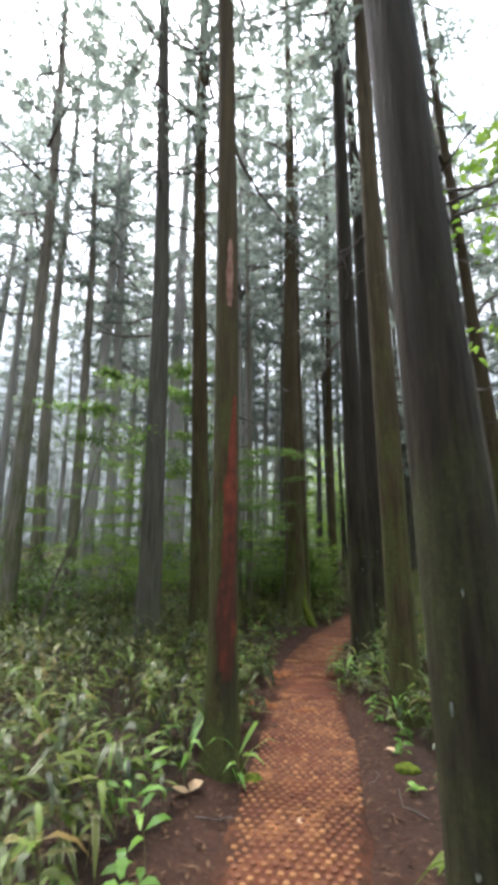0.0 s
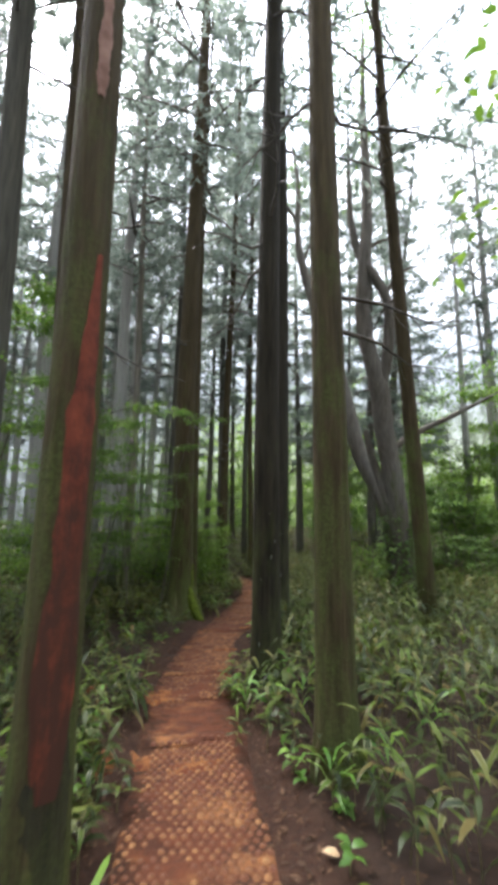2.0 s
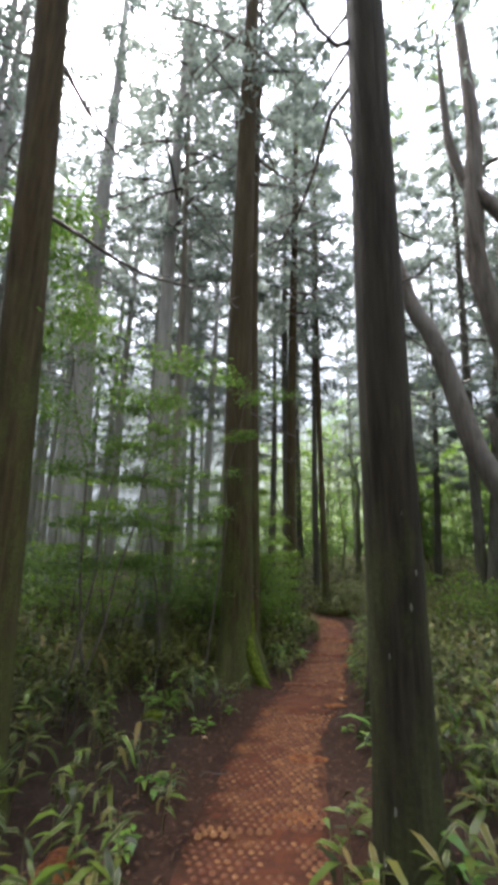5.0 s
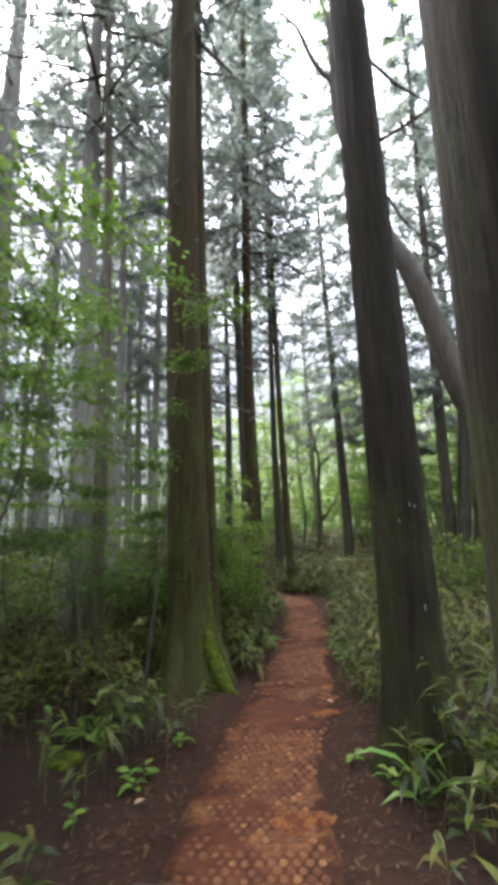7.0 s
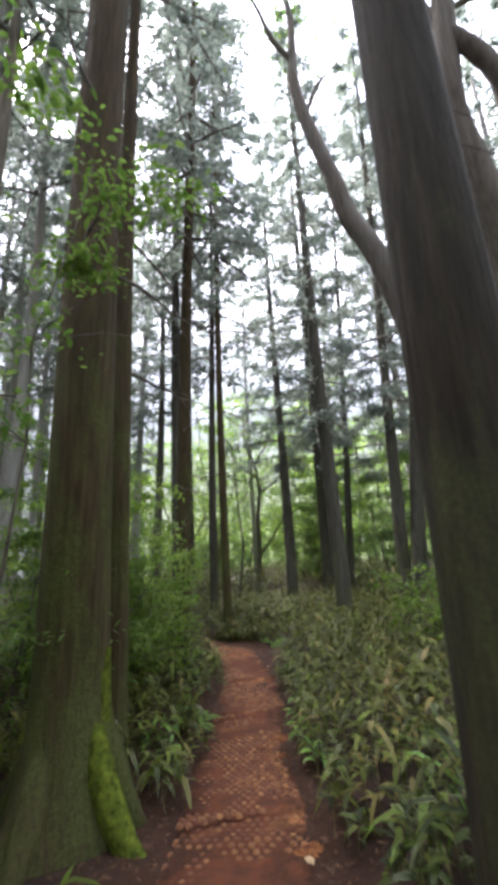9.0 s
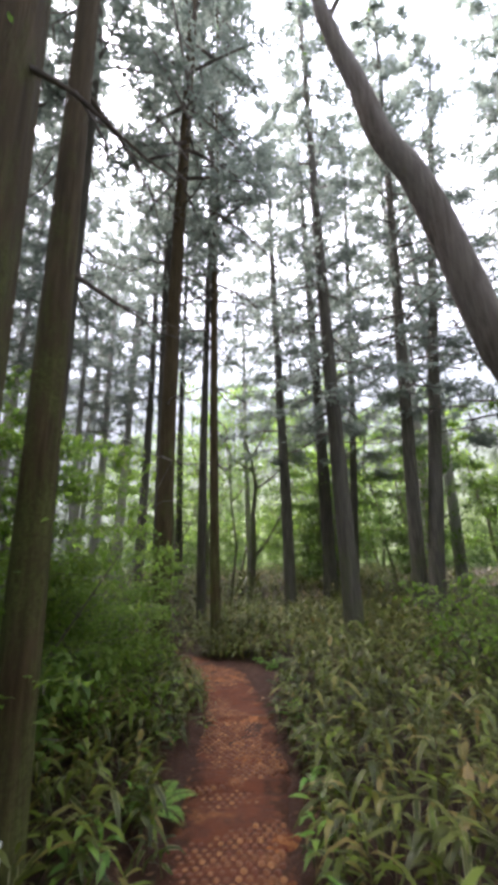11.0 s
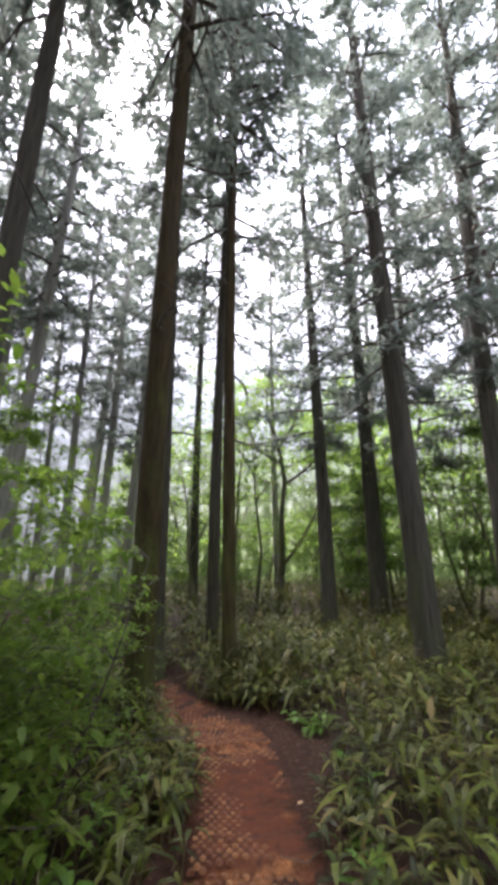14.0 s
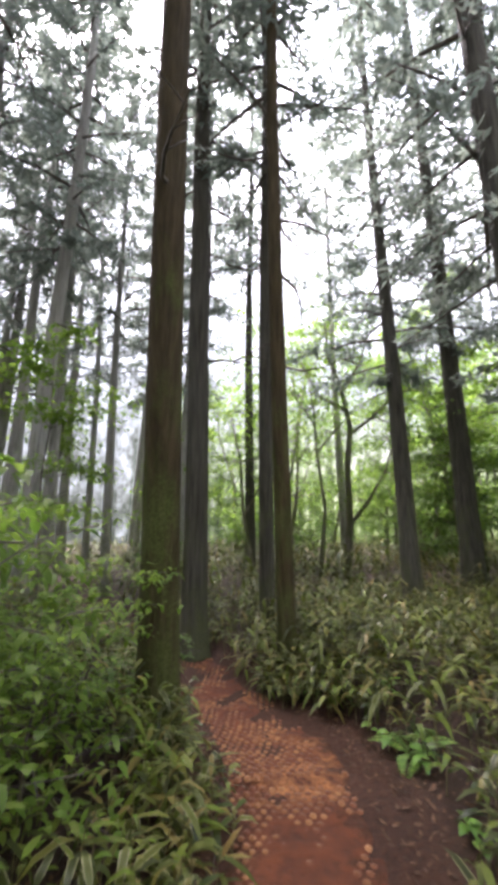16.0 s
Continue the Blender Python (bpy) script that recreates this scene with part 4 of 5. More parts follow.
def build_woods():
    """The plantation beyond and around: whole cedars, copied and turned."""
    rr = random.Random(12)
    kinds = []
    for i in range(3):
        for heavy in (0, 1):
            t = new("cedar_tree")
            tagged(t, "tall cedar of the plantation, set back, bark paled for haze", "tree", "cedars of the plantation")
            # These trunks take the bark with haze painted into its colour.
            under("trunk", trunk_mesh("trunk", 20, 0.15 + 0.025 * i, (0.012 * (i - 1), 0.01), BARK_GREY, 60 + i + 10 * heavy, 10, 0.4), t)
            needles, boughs = (THIN_CROWNS if heavy else FAR_CROWNS)[i]
            under("crown", needles, t, "hanging needle sprays, grey-green paled for haze")
            tagged(under("bough_wood", boughs, t), kind="stuff")
            kinds.append((t, heavy))
    known = [(c[0], c[1]) for c in CEDARS] + [(-0.2, 3.56), (1.13, 10.5), (6.15, 10.4), (5.0, 11.0)]
    used = set()
    y = -6.0
    while y < 30:
        x = -16.0
        while x < 18:
            px, py = x + rr.uniform(-1.2, 1.2), y + rr.uniform(-1.2, 1.2)
            x += 3.3
            off = abs(float(path_off(px, py)))
            # Cedars of this area are placed from pixel positions to fit the camera's view.
            view_fitted = -4.6 < px < 10.2 and 0 < py < (17.5 if px < 1.5 else 21.5)
            left_wedge = px < -3.2 and 0 < py < 8 and px > -8
            if -1 < px < 3 and 14 < py < 20.5:
                continue
            if off < (2.4 if py < 17 else 1.3) or view_fitted or left_wedge or min(math.hypot(px - a, py - b) for a, b in known) < 1.8:
                continue
            if px > 4.5 and py > 20 or px > 10 and rr.random() < 0.3 or py > 16 and px > -1 and rr.random() < 0.3:
                continue
            near = math.hypot(px - 2, py - 6) < 13
            options = [i for i, (t, heavy) in enumerate(kinds) if heavy == near]
            i = rr.choice(options)
            s = rr.uniform(0.85, 1.12)
            m = pose(px, py, float(ground_z(px, py)) - 0.05, rr.uniform(-1.5, 1.5), rr.uniform(-1.5, 1.5), rr.uniform(0, 360)) @ Matrix.Diagonal((s, s, s, 1))
            if i in used:
                copy_thing(kinds[i][0], m)
            else:
                kinds[i][0].matrix_basis = m
                used.add(i)
        y += 3.5
    for x, y in ((-3.6, 22.4), (-1.7, 24.6), (-4.9, 25.6), (-0.4, 27.6), (1.9, 28.4), (-2.8, 28.6), (-6.2, 22.0), (-7.4, 26.6), (3.3, 27.0), (-5.4, 19.2), (-1.6, 31.0), (-3.6, 16.9), (-5.6, 15.2), (1.7, 22.6), (-0.2, 22.0), (2.4, 25.2), (0.6, 26.4), (-1.5, 20.9), (8.3, 24.6), (12.9, 25.4), (12.2, 18.1), (13.7, 14.9)):
        s = rr.uniform(0.85, 1.1)
        copy_thing(kinds[rr.choice((0, 4))][0], pose(x, y, float(ground_z(x, y)) - 0.05, rr.uniform(-1.5, 1.5), rr.uniform(-1.5, 1.5), rr.uniform(0, 360)) @ Matrix.Diagonal((s, s, s, 1)))


# ---- bamboo grass, grass and litter ----
TRUNKS = np.array([(c[0], c[1], c[2]) for c in CEDARS] + [(-0.2, 3.56, 0.14), (1.13, 10.5, 0.24), (1.2, 10.1, 0.6)])


def verge(y, side):
    """How wide the bare soil beside the path is."""
    base = 0.5 + 0.1 * np.sin(y * 1.7 + side) + 0.05 * np.sin(y * 4.3 + 2 * side)
    base = np.where(y > 17.5, 0.42, base)
    if side < 0:
        return base + 0.55 * np.exp(-(((y - 7.9) / 0.9) ** 2)) + 0.45 * np.exp(-(((y - 2.6) / 1.0) ** 2))
    return base + 0.35 * np.exp(-(((y - 8.6) / 1.4) ** 2)) + 0.3 * np.exp(-(((y - 14.6) / 0.9) ** 2)) - 0.16 * np.exp(-(((y - 16.8) / 0.8) ** 2)) + 0.5 * np.exp(-(((y - 2.9) / 1.2) ** 2))


def scatter(rng, x0, x1, y0, y1, density, extra=0.0):
    k = int((x1 - x0) * (y1 - y0) * density)
    x, y = rng.uniform(x0, x1, k), rng.uniform(y0, y1, k)
    off = path_off(x, y)
    keep = np.where(off < 0, -off > verge(y, -1) + extra, off > verge(y, 1) + extra)
    for tx, ty, tr in TRUNKS:
        keep &= np.hypot(x - tx, y - ty) > tr + 0.04
    return x[keep], y[keep]


def sasa_plants(rng, x, y, leaves, scale):
    """Leaves and stems of many bamboo-grass plants."""
    k = len(x)
    z = ground_z(x, y)
    off = np.abs(path_off(x, y))
    h = np.clip(0.28 + 0.45 * (off - 0.5), 0.24, 0.58) * rng.uniform(0.7, 1.25, k) * scale
    lean_a, lean = rng.uniform(0, 6.28, k), rng.uniform(0, 0.25, k)
    top = np.stack([x + np.cos(lean_a) * lean * h, y + np.sin(lean_a) * lean * h, z + h], 1)
    foot = np.stack([x, y, z - 0.02], 1)
    n = np.repeat(np.arange(k), leaves)
    m = len(n)
    f = rng.uniform(0.35, 1.0, m)
    base = foot[n] + (top[n] - foot[n]) * f[:, None]
    length = rng.uniform(0.11, 0.25, m) * scale
    v = blades(base, rng.uniform(0, 6.28, m), rng.uniform(0.05, 1.0, m), length, length * rng.uniform(0.07, 0.105, m), rng.uniform(0.2, 1.1, m))
    w = rng.uniform(0.0022, 0.004, k) * scale
    a = np.stack([w, 0 * w, 0 * w], 1)
    b = np.stack([0.5 * w, 0.87 * w, 0 * w], 1)
    stems = np.stack([foot - a, foot + a, foot + b, top - 0.5 * a, top + 0.5 * a, top + 0.5 * b], 1)
    return v, stems


STEM_FACES = [(0, 1, 4, 3), (1, 2, 5, 4), (2, 0, 3, 5)]


def build_sasa():
    rng = np.random.default_rng(5)
    zones = [("near", -4, 8.5, -1, 9.5, 30, 10, 1.0), ("middle", -4, 10.5, 9.5, 20, 36, 10, 1.0), ("left", -14, -4, -8, 20, 14, 10, 1.2), ("right", 8.5, 18, -8, 20, 9, 8, 1.3), ("far", -12, 20, 20, 33, 8, 7, 1.6), ("behind", -4, 8.5, -8, -1, 12, 8, 1.1), ("grove", 3.9, 5.2, 16.0, 17.4, 40, 11, 1.15)]
    for zone, x0, x1, y0, y1, density, leaves, scale in zones:
        x, y = scatter(rng, x0, x1, y0, y1, density)
        thin = (path_off(x, y) > 0) & (y > 1.0) & (y < 5.4) & (path_off(x, y) < 2.2) | (path_off(x, y) < 0) & (y > 6.6) & (y < 9.6) & (path_off(x, y) > -1.7)
        keep = ~thin | (rng.random(len(x)) < 0.45)
        x, y = x[keep], y[keep]
        v, stems = sasa_plants(rng, x, y, leaves, scale)
        ob = new("bamboo_grass", soup("bamboo_grass", v, BLADE, SASA_DRY if zone in ("middle", "right", "far", "grove") else SASA, BLADE_UV))
        tagged(ob, "knee-high bamboo grass, olive leaves drying at the margins" if zone in ("middle", "right", "far", "grove") else "knee-high bamboo grass, green leaves with pale dry margins", "undergrowth", kind="stuff")
        under("stem_rest", soup("stems", stems, STEM_FACES, STEM), ob)


def leaf_mesh(name, length, width, droop, pitch, mat):
    v = blades(np.zeros((1, 3)), np.zeros(1), np.array([pitch]), np.array([length]), np.array([width]), np.array([droop]))
    return soup(name, v, BLADE, mat, BLADE_UV)


LEAVES = [leaf_mesh("leaf", l, w, d, p, SASA_ONE) for l, w, d, p in ((0.2, 0.019, 0.55, 0.6), (0.24, 0.022, 0.8, 0.75), (0.17, 0.016, 0.4, 0.4), (0.21, 0.02, 1.0, 0.9), (0.15, 0.015, 0.25, 0.15))]
FRESH = [leaf_mesh("leaf", l, w, d, p, GREEN_ONE) for l, w, d, p in ((0.2, 0.02, 0.5, 0.7), (0.24, 0.022, 0.75, 0.85), (0.17, 0.018, 0.35, 0.5))]
BROAD = [leaf_mesh("leaf", l, w, d, p, GREEN_ONE) for l, w, d, p in ((0.1, 0.022, 0.5, 0.5), (0.13, 0.026, 0.7, 0.6), (0.08, 0.02, 0.3, 0.35))]
LONG = [leaf_mesh("leaf", l, w, d, p, GREEN_ONE) for l, w, d, p in ((0.5, 0.017, 0.75, 1.05), (0.42, 0.02, 0.9, 1.15), (0.6, 0.016, 0.6, 0.95))]


def sprout(name, x, y, height, count, leaves, seed, label, category, group, low=0.4, scale=1.0):
    """One plant that can be told apart: a stem, and every leaf a part."""
    rr = random.Random(seed)
    t = new(name)
    t.matrix_world = pose(x, y, float(ground_z(x, y)), 0, 0, rr.uniform(0, 360))
    tagged(t, label, category, group)
    lean = rr.uniform(0.0, 0.25)
    pts = [(lean * height * f * f, 0, height * f - 0.02) for f in (0, 0.35, 0.7, 1.0)]
    under("stem", mesh_of("stem", *tube(pts, [0.004, 0.0035, 0.003, 0.0015], 5), STEM), t)
    for i in range(count):
        f = low + (1 - low) * (i + 0.5) / count
        ob = under("leaf", rr.choice(leaves), t)
        s = scale * rr.uniform(0.75, 1.2)
        ob.matrix_local = pose(lean * height * f * f, 0, height * f, rr.uniform(-25, 25), 0, i * 137.5 + rr.uniform(-30, 30)) @ Matrix.Diagonal((s, s, s, 1))
    return t


def build_near_plants():
    rr = random.Random(31)
    for i in range(120):
        y = 1.6 + 15.2 * i / 120 + rr.uniform(-0.05, 0.05)
        side = -1 if i % 2 else 1
        edge = float(verge(np.float64(y), side))
        off = side * (edge + rr.uniform(-0.12, 0.22))
        x = float(path_x(y)) + off * 1.03
        if np.min(np.hypot(TRUNKS[:, 0] - x, TRUNKS[:, 1] - y) - TRUNKS[:, 2]) < 0.1:
            continue
        sprout("bamboo_grass_plant", x, y, rr.uniform(0.16, 0.36), rr.randint(6, 9), LEAVES, 500 + i, "young bamboo grass with long green leaves by the path", "plant", "bamboo grass along the path", 0.4, 0.8)
    for i in range(60):
        y = rr.choice((rr.uniform(6.6, 10.2), rr.uniform(1.8, 5.0), rr.uniform(9.8, 16.5)))
        side = -1 if (6.6 < y < 10.2 and i % 3) else rr.choice((-1, 1))
        edge = float(verge(np.float64(y), side))
        off = side * rr.uniform(0.62, max(0.7, edge + 0.05))
        x = float(path_x(y)) + off * 1.03
        if np.min(np.hypot(TRUNKS[:, 0] - x, TRUNKS[:, 1] - y) - TRUNKS[:, 2]) < 0.08:
            continue
        sprout("seedling", x, y, rr.uniform(0.04, 0.14), rr.randint(4, 7), BROAD, 700 + i, "small bright green seedling on bare soil", "plant", "seedlings on the bare soil", 0.3)
    for i, (x, y) in enumerate(((-0.15, 5.2), (-0.38, 5.0), (-0.12, 5.5), (-0.55, 5.35), (-0.3, 5.7), (-0.6, 3.0), (-0.75, 2.7), (-0.95, 3.3), (-0.5, 2.5), (2.95, 10.9), (3.15, 11.3), (2.85, 10.4), (1.95, 11.4), (1.85, 10.95), (2.1, 11.8), (1.75, 11.2), (3.9, 13.0), (4.3, 13.6), (2.55, 13.2), (2.7, 13.6), (4.95, 15.9), (1.3, 5.35), (1.15, 6.2), (1.75, 6.1), (-0.25, 8.5), (0.05, 8.9), (0.3, 9.6), (0.7, 9.75))):
        sprout("bamboo_grass_plant", x, y, rr.uniform(0.2, 0.38), rr.randint(7, 10), FRESH, 900 + i, "fresh bright green bamboo grass clump beside the path", "plant", "bamboo grass along the path", 0.35, 0.9)
    for i, (x, y) in enumerate(((2.45, 4.8), (2.2, 5.1), (-0.8, 2.9), (0.55, 8.9), (3.2, 9.6))):
        sprout("bamboo_grass_plant", x, y, rr.uniform(0.4, 0.5), 9, LEAVES, 940 + i, "tall bamboo grass with broad white-edged leaves", "plant", "bamboo grass along the path", 0.5, 1.35)
    for i, (x, y) in enumerate(((1.32, 4.15), (1.72, 4.2), (1.2, 5.62), (1.68, 5.5), (2.5, 4.8), (2.1, 7.8), (2.75, 7.75), (-0.42, 3.4), (-0.05, 3.38), (3.05, 9.2))):
        sprout("grass_tuft", x, y, 0.26, 7, LONG, 800 + i, "tuft of long arching bright green grass blades", "grass", "grass tufts at the trunks", 0.1, 0.95)
    for i, (x, y, r) in enumerate(((0.02, 3.52, 0.085), (1.16, 3.5, 0.07), (2.62, 8.0, 0.12), (0.12, 9.05, 0.1), (2.95, 8.3, 0.09))):
        moss_cushion(x, y, r, i)
    for i, (x, y, r) in enumerate(((-0.15, 6.72, 0.16), (-0.02, 5.05, 0.14))):
        sand_mound(x, y, r, i)
    for i, (x, y) in enumerate(((0.23, 9.4), (2.32, 12.0), (4.75, 15.2))):
        fern(x, y, 60 + i)


def moss_cushion(x, y, r, seed):
    bm = bmesh.new()
    bmesh.ops.create_icosphere(bm, subdivisions=3, radius=1)
    for v in bm.verts:
        k = 1 + 0.25 * noise.noise((v.co.x * 2 + seed, v.co.y * 2, v.co.z * 2)) + 0.1 * noise.noise((v.co.x * 9, v.co.y * 9 + seed, v.co.z * 9))
        v.co = Vector((v.co.x * r * k * 1.25, v.co.y * r * k, max(v.co.z, -0.25) * r * 0.6 * k))
    me = bpy.data.meshes.new("moss_cushion")
    bm.to_mesh(me)
    bm.free()
    me.materials.append(MOSS)
    me.polygons.foreach_set("use_smooth", [True] * len(me.polygons))
    ob = new("moss_cushion", me)
    ob.location = (x, y, float(ground_z(x, y)) + 0.005)
    tagged(ob, "cushion of yellow-green moss on the soil", "moss", "moss cushions")


def sand_mound(x, y, r, seed):
    """A low lump of ochre sand, washed out beside the path."""
    verts, n = [], 22
    rings = (1.0, 0.8, 0.55, 0.28)
    z = float(ground_z(x, y))
    for f in rings:
        for i in range(n):
            a = 2 * math.pi * i / n
            w = r * f * (1 + 0.3 * noise.noise((math.cos(a) * 1.5 + seed, math.sin(a) * 1.5, 0.4)))
            px, py = x + 0.7 * w * math.cos(a), y + 1.3 * w * math.sin(a)
            verts.append((px - x, py - y, float(ground_z(px, py)) - z + 0.55 * r * (1 - f * f) - 0.015 * (f == 1.0) + 0.008 * noise.noise((px * 30, py * 30, 1.0))))
    verts.append((0, 0, 0.55 * r))
    faces = [(k * n + i, k * n + (i + 1) % n, (k + 1) * n + (i + 1) % n, (k + 1) * n + i) for k in range(len(rings) - 1) for i in range(n)]
    faces += [(3 * n + i, 3 * n + (i + 1) % n, 4 * n) for i in range(n)]
    ob = new("sand_mound", mesh_of("sand_mound", verts, faces, SAND))
    ob.location = (x, y, z)
    tagged(ob, "low mound of ochre sand on dark soil beside the path", "sand", "sand mounds")


def fern(x, y, seed):
    rr = random.Random(seed)
    t = new("fern")
    t.matrix_world = pose(x, y, float(ground_z(x, y)), 0, 0, rr.uniform(0, 360))
    tagged(t, "small bright green fern beside the path", "fern", "ferns")
    for i in range(6):
        k = 22
        f = np.linspace(0.12, 1, k)
        c = np.stack([0.3 * f, 0 * f, 0.22 * f - 0.2 * f * f], 1)
        base = np.concatenate([c, c])
        side = np.concatenate([np.full(k, 1.35), np.full(k, -1.35)])
        long = np.concatenate([0.075 * np.sin(np.pi * np.clip(f * 0.85 + 0.12, 0, 1)) + 0.01] * 2)
        ob = under("frond", soup("frond", diamonds(base, side, np.full(2 * k, -0.1), long, long * 0.14, np.zeros(2 * k)), DIAMOND, GRASS, DIAMOND_UV), t)
        ob.matrix_local = pose(0, 0, 0.01, 0, rr.uniform(-15, 10), i * 60 + rr.uniform(-15, 15))


def build_small_things():
    """Fallen leaves and a plate that stand out singly."""
    for i, (x, y, size, turn) in enumerate(((-0.37, 3.16, 0.15, 60), (1.17, 3.76, 0.1, 150), (0.62, 8.35, 0.07, 20), (2.35, 9.6, 0.08, 100), (4.05, 14.1, 0.06, 10), (0.3, 3.0, 0.08, 30))):
        v = blades(np.zeros((2, 3)), np.array([0.0, 2.2]), np.array([0.35, 0.1]), np.array([size, size * 0.8]), np.array([size * 0.3, size * 0.25]), np.array([0.3, -0.2]))
        ob = new("fallen_leaf", soup("fallen_leaf", v[: 2 if i == 0 else 1], BLADE, DRY_LEAF, BLADE_UV))
        ob.matrix_world = pose(x, y, float(ground_z(x, y)) + 0.02, 0, 0, turn)
        tagged(ob, "curled pale dry leaf lying on the ground", "leaf", "fallen leaves")
    rr = random.Random(44)
    for i in range(22):
        y = rr.uniform(2, 16)
        x = float(path_x(y)) + rr.choice((-1, 1)) * rr.uniform(0.45, 1.0)
        long = rr.uniform(0.15, 0.5)
        pts = [(long * f, 0.04 * math.sin(5 * f + i), 0.01 * math.sin(9 * f)) for f in (0, 0.25, 0.5, 0.75, 1)]
        ob = new("fallen_twig", mesh_of("fallen_twig", *tube(pts, [0.005, 0.0045, 0.004, 0.003, 0.0015], 5), TWIG))
        ob.matrix_world = pose(x, y, float(ground_z(x, y)) + 0.012, 0, 0, rr.uniform(0, 360))
        tagged(ob, "thin dead twig on the dark soil", "twig", "fallen twigs")
    bm = bmesh.new()
    bmesh.ops.create_cube(bm, size=1, matrix=Matrix.Diagonal((0.055, 0.006, 0.085, 1)))
    bmesh.ops.bevel(bm, geom=bm.edges[:], offset=0.002, segments=2, affect="EDGES")
    me = bpy.data.meshes.new("tree_tag")
    bm.to_mesh(me)
    bm.free()
    me.materials.append(LABEL)
    ob = new("tree_tag", me)
    ob.matrix_world = pose(1.44, 11.058, float(ground_z(1.46, 11.17)) + 0.36, 0, 0, 5)
    tagged(ob, "small white plate fixed to a slender trunk", "tag")


def build_litter():
    rng = np.random.default_rng(8)
    k = 9000
    y = rng.uniform(0.5, 19, k)
    off = rng.normal(0, 1, k)
    off = np.where(rng.random(k) < 0.5, -1, 1) * (0.42 + np.abs(off) * 0.55)
    x = path_x(y) + off
    base = np.stack([x, y, ground_z(x, y) + 0.008], 1)
    v = diamonds(base, rng.uniform(0, 6.28, k), rng.normal(0.05, 0.2, k), rng.uniform(0.025, 0.075, k), rng.uniform(0.004, 0.013, k), rng.normal(0, 0.3, k))
    tagged(new("leaf_litter", soup("leaf_litter", v, DIAMOND, LITTER, DIAMOND_UV)), "brown dead leaves and needles on the soil", "litter", kind="stuff")


def build_studs(path):
    rr = random.Random(21)
    r = 0.025
    ring = [(r * (1 + 0.06 * math.cos(3 * a)) * math.cos(a), r * math.sin(a)) for a in [i * math.pi / 3 for i in range(6)]]
    low = [(x, y, -0.012) for x, y in ring]
    high = [(0.68 * x, 0.68 * y, 0.006) for x, y in ring]
    faces = [tuple(range(6, 12))] + [(i, (i + 1) % 6, 6 + (i + 1) % 6, 6 + i) for i in range(6)]
    one = mesh_of("stud", low + high, faces, STUD, False)
    shape = np.array(low + high)
    many, made = [], 0
    row, y = 0, 1.2
    while y < 19.0:
        for c in range(-7, 8):
            u = (c + 0.5 * (row % 2)) * 0.06
            if abs(u) > 0.37 + 0.05 * math.sin(y * 2.1):
                continue
            s = float(path_x(y + 0.2) - path_x(y - 0.2)) / 0.4
            k = 1 / math.hypot(1, s)
            x, yy = float(path_x(y)) + u * k, y - u * s * k
            worn = 0.5 * noise.noise((x * 1.7, yy * 1.1, 3.3)) + 0.3 * noise.noise((x * 6, yy * 6, 9.1)) + 0.25 * noise.noise((yy * 0.9, 0.5, 1.0))
            mud = any(a < yy < b for a, b in ((5.3, 6.1), (9.35, 9.75), (11.6, 11.9)))
            if y > 13.0 and u > 0.1 + 0.12 * math.sin(y * 3.0) and worn + 0.35 * noise.noise((x * 5, yy * 5, 4.4)) > -0.12:
                continue
            if mud or worn > 0.24:
                continue
            z = float(path_z(yy)) + 0.012 * float(wave(x, yy, 4.0, 0.3)) + 0.006 * float(wave(x, yy, 11.0, 1.3)) + step_up(yy) - max(0, worn + 0.02) * 0.04 + rr.uniform(-0.002, 0.002)
            if 2.2 < yy < 4.4 and made < 300:
                ob = under("stud", one, path)
                ob.location = (x, yy, z + 0.003)
                made += 1
            else:
                many.append(shape * (1, 1, 1) + (x + rr.uniform(-0.003, 0.003), yy + rr.uniform(-0.003, 0.003), z + 0.003))
        row += 1
        y += 0.052
    tagged(under("stud_rest", soup("studs", np.array(many), faces, STUD), path, "ochre studs of worn rubber mats"), kind="stuff")


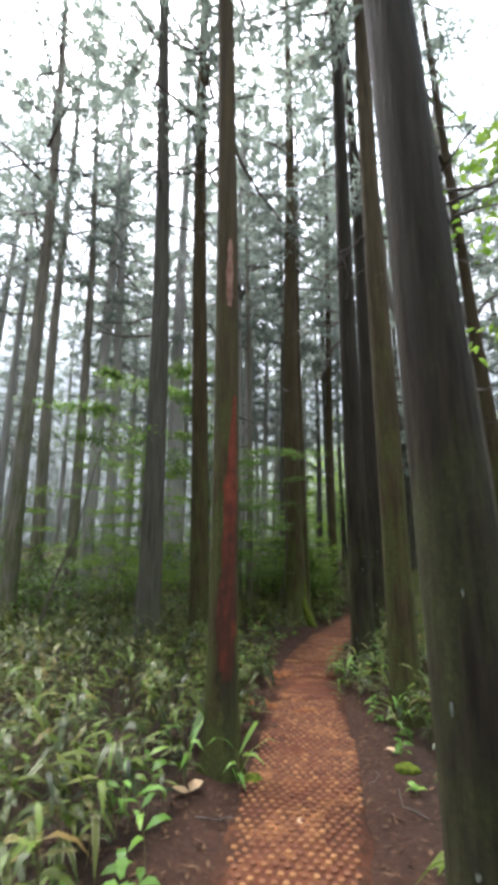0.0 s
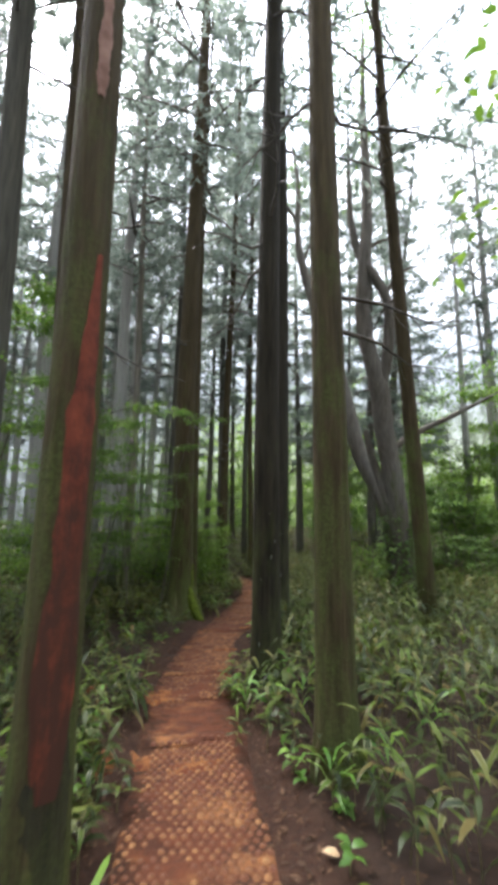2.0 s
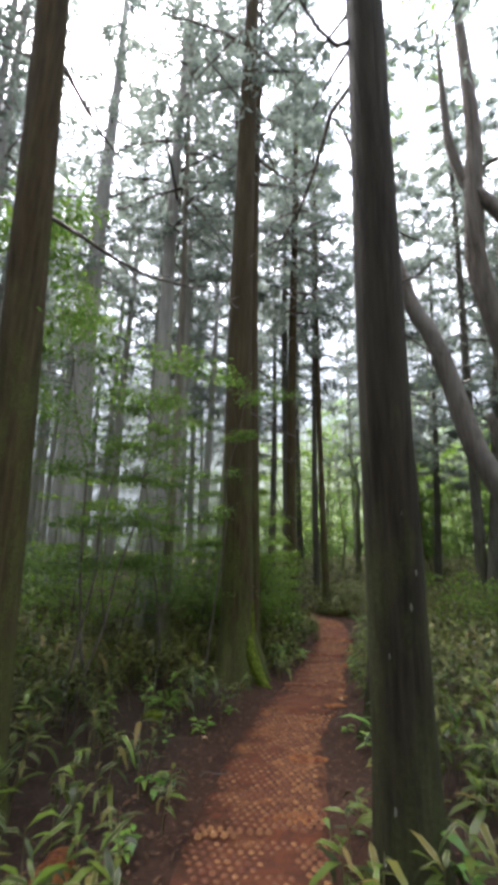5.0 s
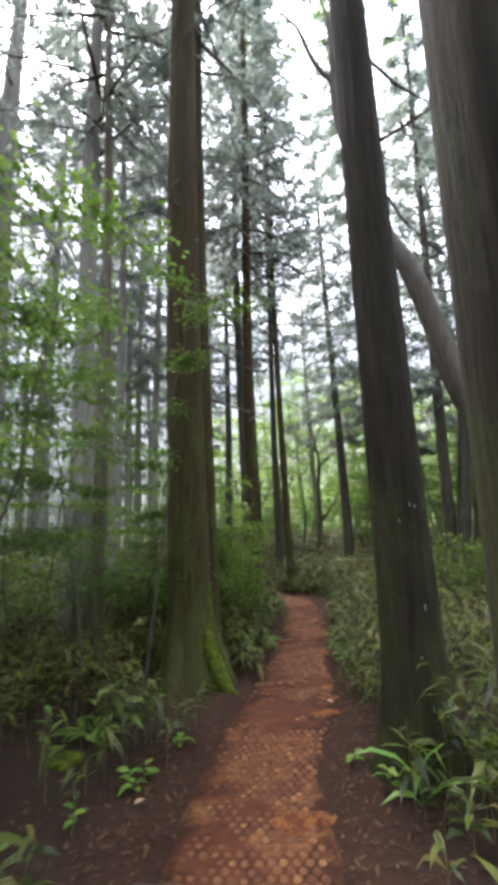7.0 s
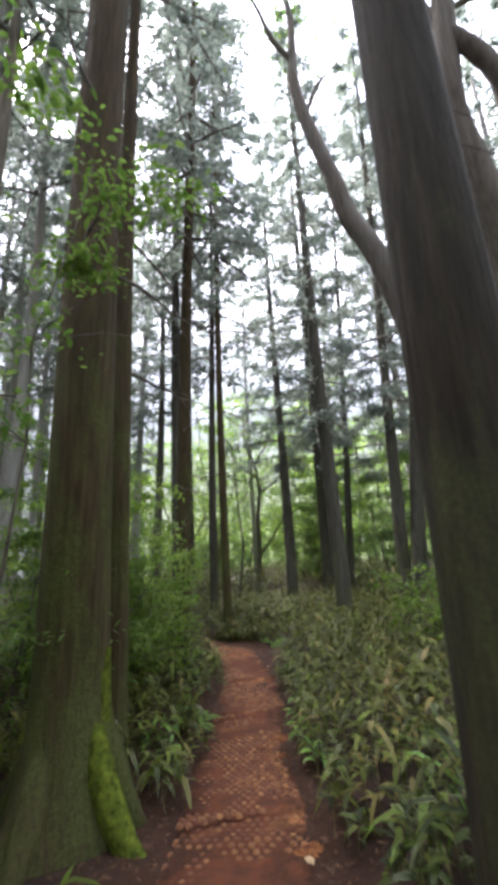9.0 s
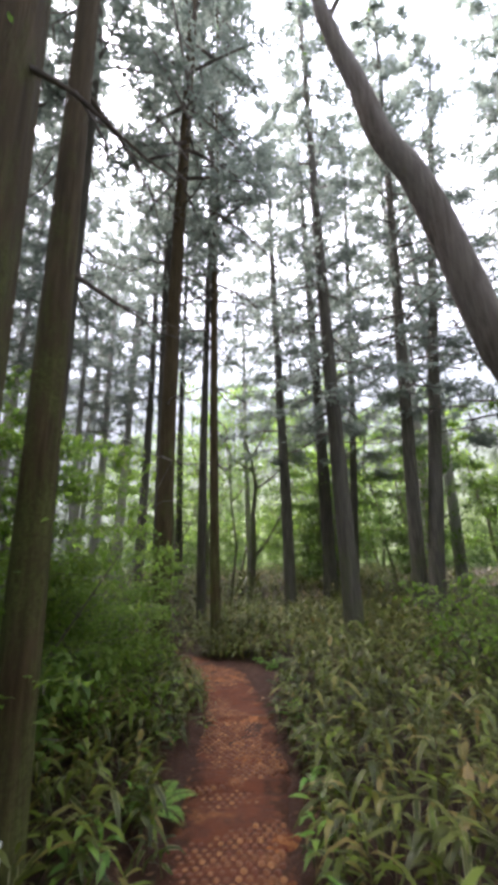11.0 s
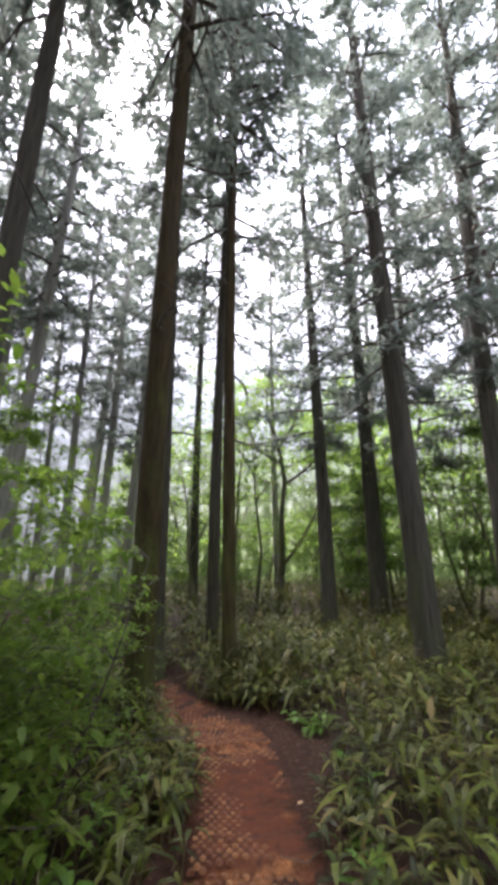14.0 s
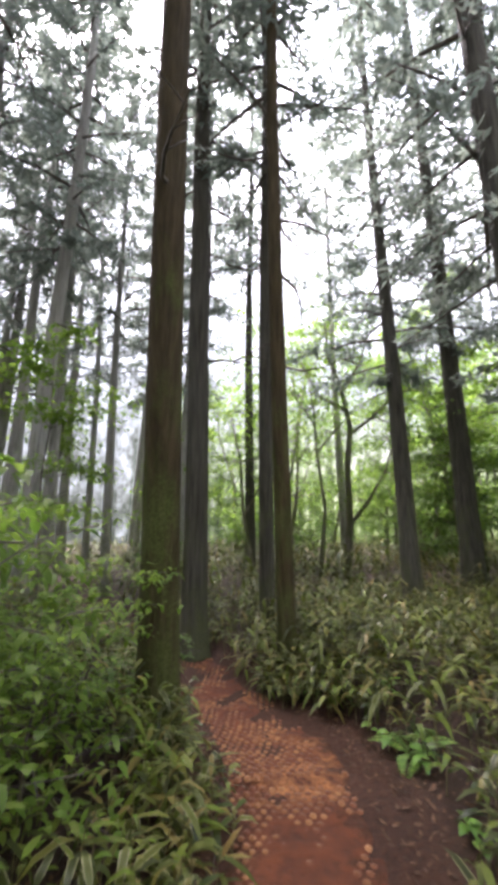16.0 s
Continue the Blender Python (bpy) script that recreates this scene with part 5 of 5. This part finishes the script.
def build_worn_patches(path):
    """Places where the fill of the mats is worn to bare ochre sand."""
    for i, (x, y, rx, ry) in enumerate(((0.5, 6.38, 0.17, 0.21), (0.24, 5.1, 0.13, 0.16), (0.62, 4.95, 0.2, 0.1), (2.42, 9.72, 0.13, 0.07), (2.2, 9.35, 0.16, 0.06), (1.5, 8.05, 0.2, 0.1), (3.0, 11.35, 0.16, 0.07), (2.75, 11.0, 0.15, 0.06), (3.25, 12.6, 0.2, 0.12), (1.2, 7.15, 0.22, 0.07), (1.75, 8.95, 0.2, 0.07))):
        verts, n = [], 20
        def top(px, py):
            return float(path_z(py)) + 0.012 * float(wave(px, py, 4.0, 0.3)) + 0.006 * float(wave(px, py, 11.0, 1.3)) + step_up(py)
        for k, (f, lift) in enumerate(((1.0, -0.012), (0.8, 0.004), (0.5, 0.008))):
            for s in range(n):
                a = 2 * math.pi * s / n
                w = f * (1 + 0.55 * noise.noise((math.cos(a) * 1.6 + i * 5, math.sin(a) * 1.6, 0.3)) + 0.3 * noise.noise((math.cos(a) * 5, math.sin(a) * 5 + i, 2.0)))
                px, py = x + rx * w * math.cos(a), y + ry * w * math.sin(a)
                verts.append((px, py, top(px, py) + lift))
        verts.append((x, y, top(x, y) + 0.009))
        faces = [(k * n + s, k * n + (s + 1) % n, (k + 1) * n + (s + 1) % n, (k + 1) * n + s) for k in range(2) for s in range(n)]
        faces += [(2 * n + s, 2 * n + (s + 1) % n, 3 * n) for s in range(n)]
        under("worn_patch", mesh_of("worn_patch", verts, faces, SAND), path, "bare ochre sand worn out of the mat")


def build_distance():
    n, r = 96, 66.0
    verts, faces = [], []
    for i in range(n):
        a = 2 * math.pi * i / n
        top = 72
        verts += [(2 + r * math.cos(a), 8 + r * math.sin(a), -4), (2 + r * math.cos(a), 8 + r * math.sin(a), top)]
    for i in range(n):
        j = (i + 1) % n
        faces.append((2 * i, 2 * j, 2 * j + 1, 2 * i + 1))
    # Added ring that gives off light itself, with the haze painted on.
    tagged(new("backdrop", mesh_of("backdrop", verts, faces, mist_look())), "glowing backdrop painted as far woods in pale mist", "backdrop", kind="structure")


build_ground()
footpath = build_path()
build_distance()
build_cedars()
build_red_cedar()
build_root_cedar()
build_forked_tree()
build_broadleaf()
build_crooked_trees()
build_woods()
build_sasa()
build_litter()
build_near_plants()
build_small_things()
build_worn_patches(footpath)
build_studs(footpath)
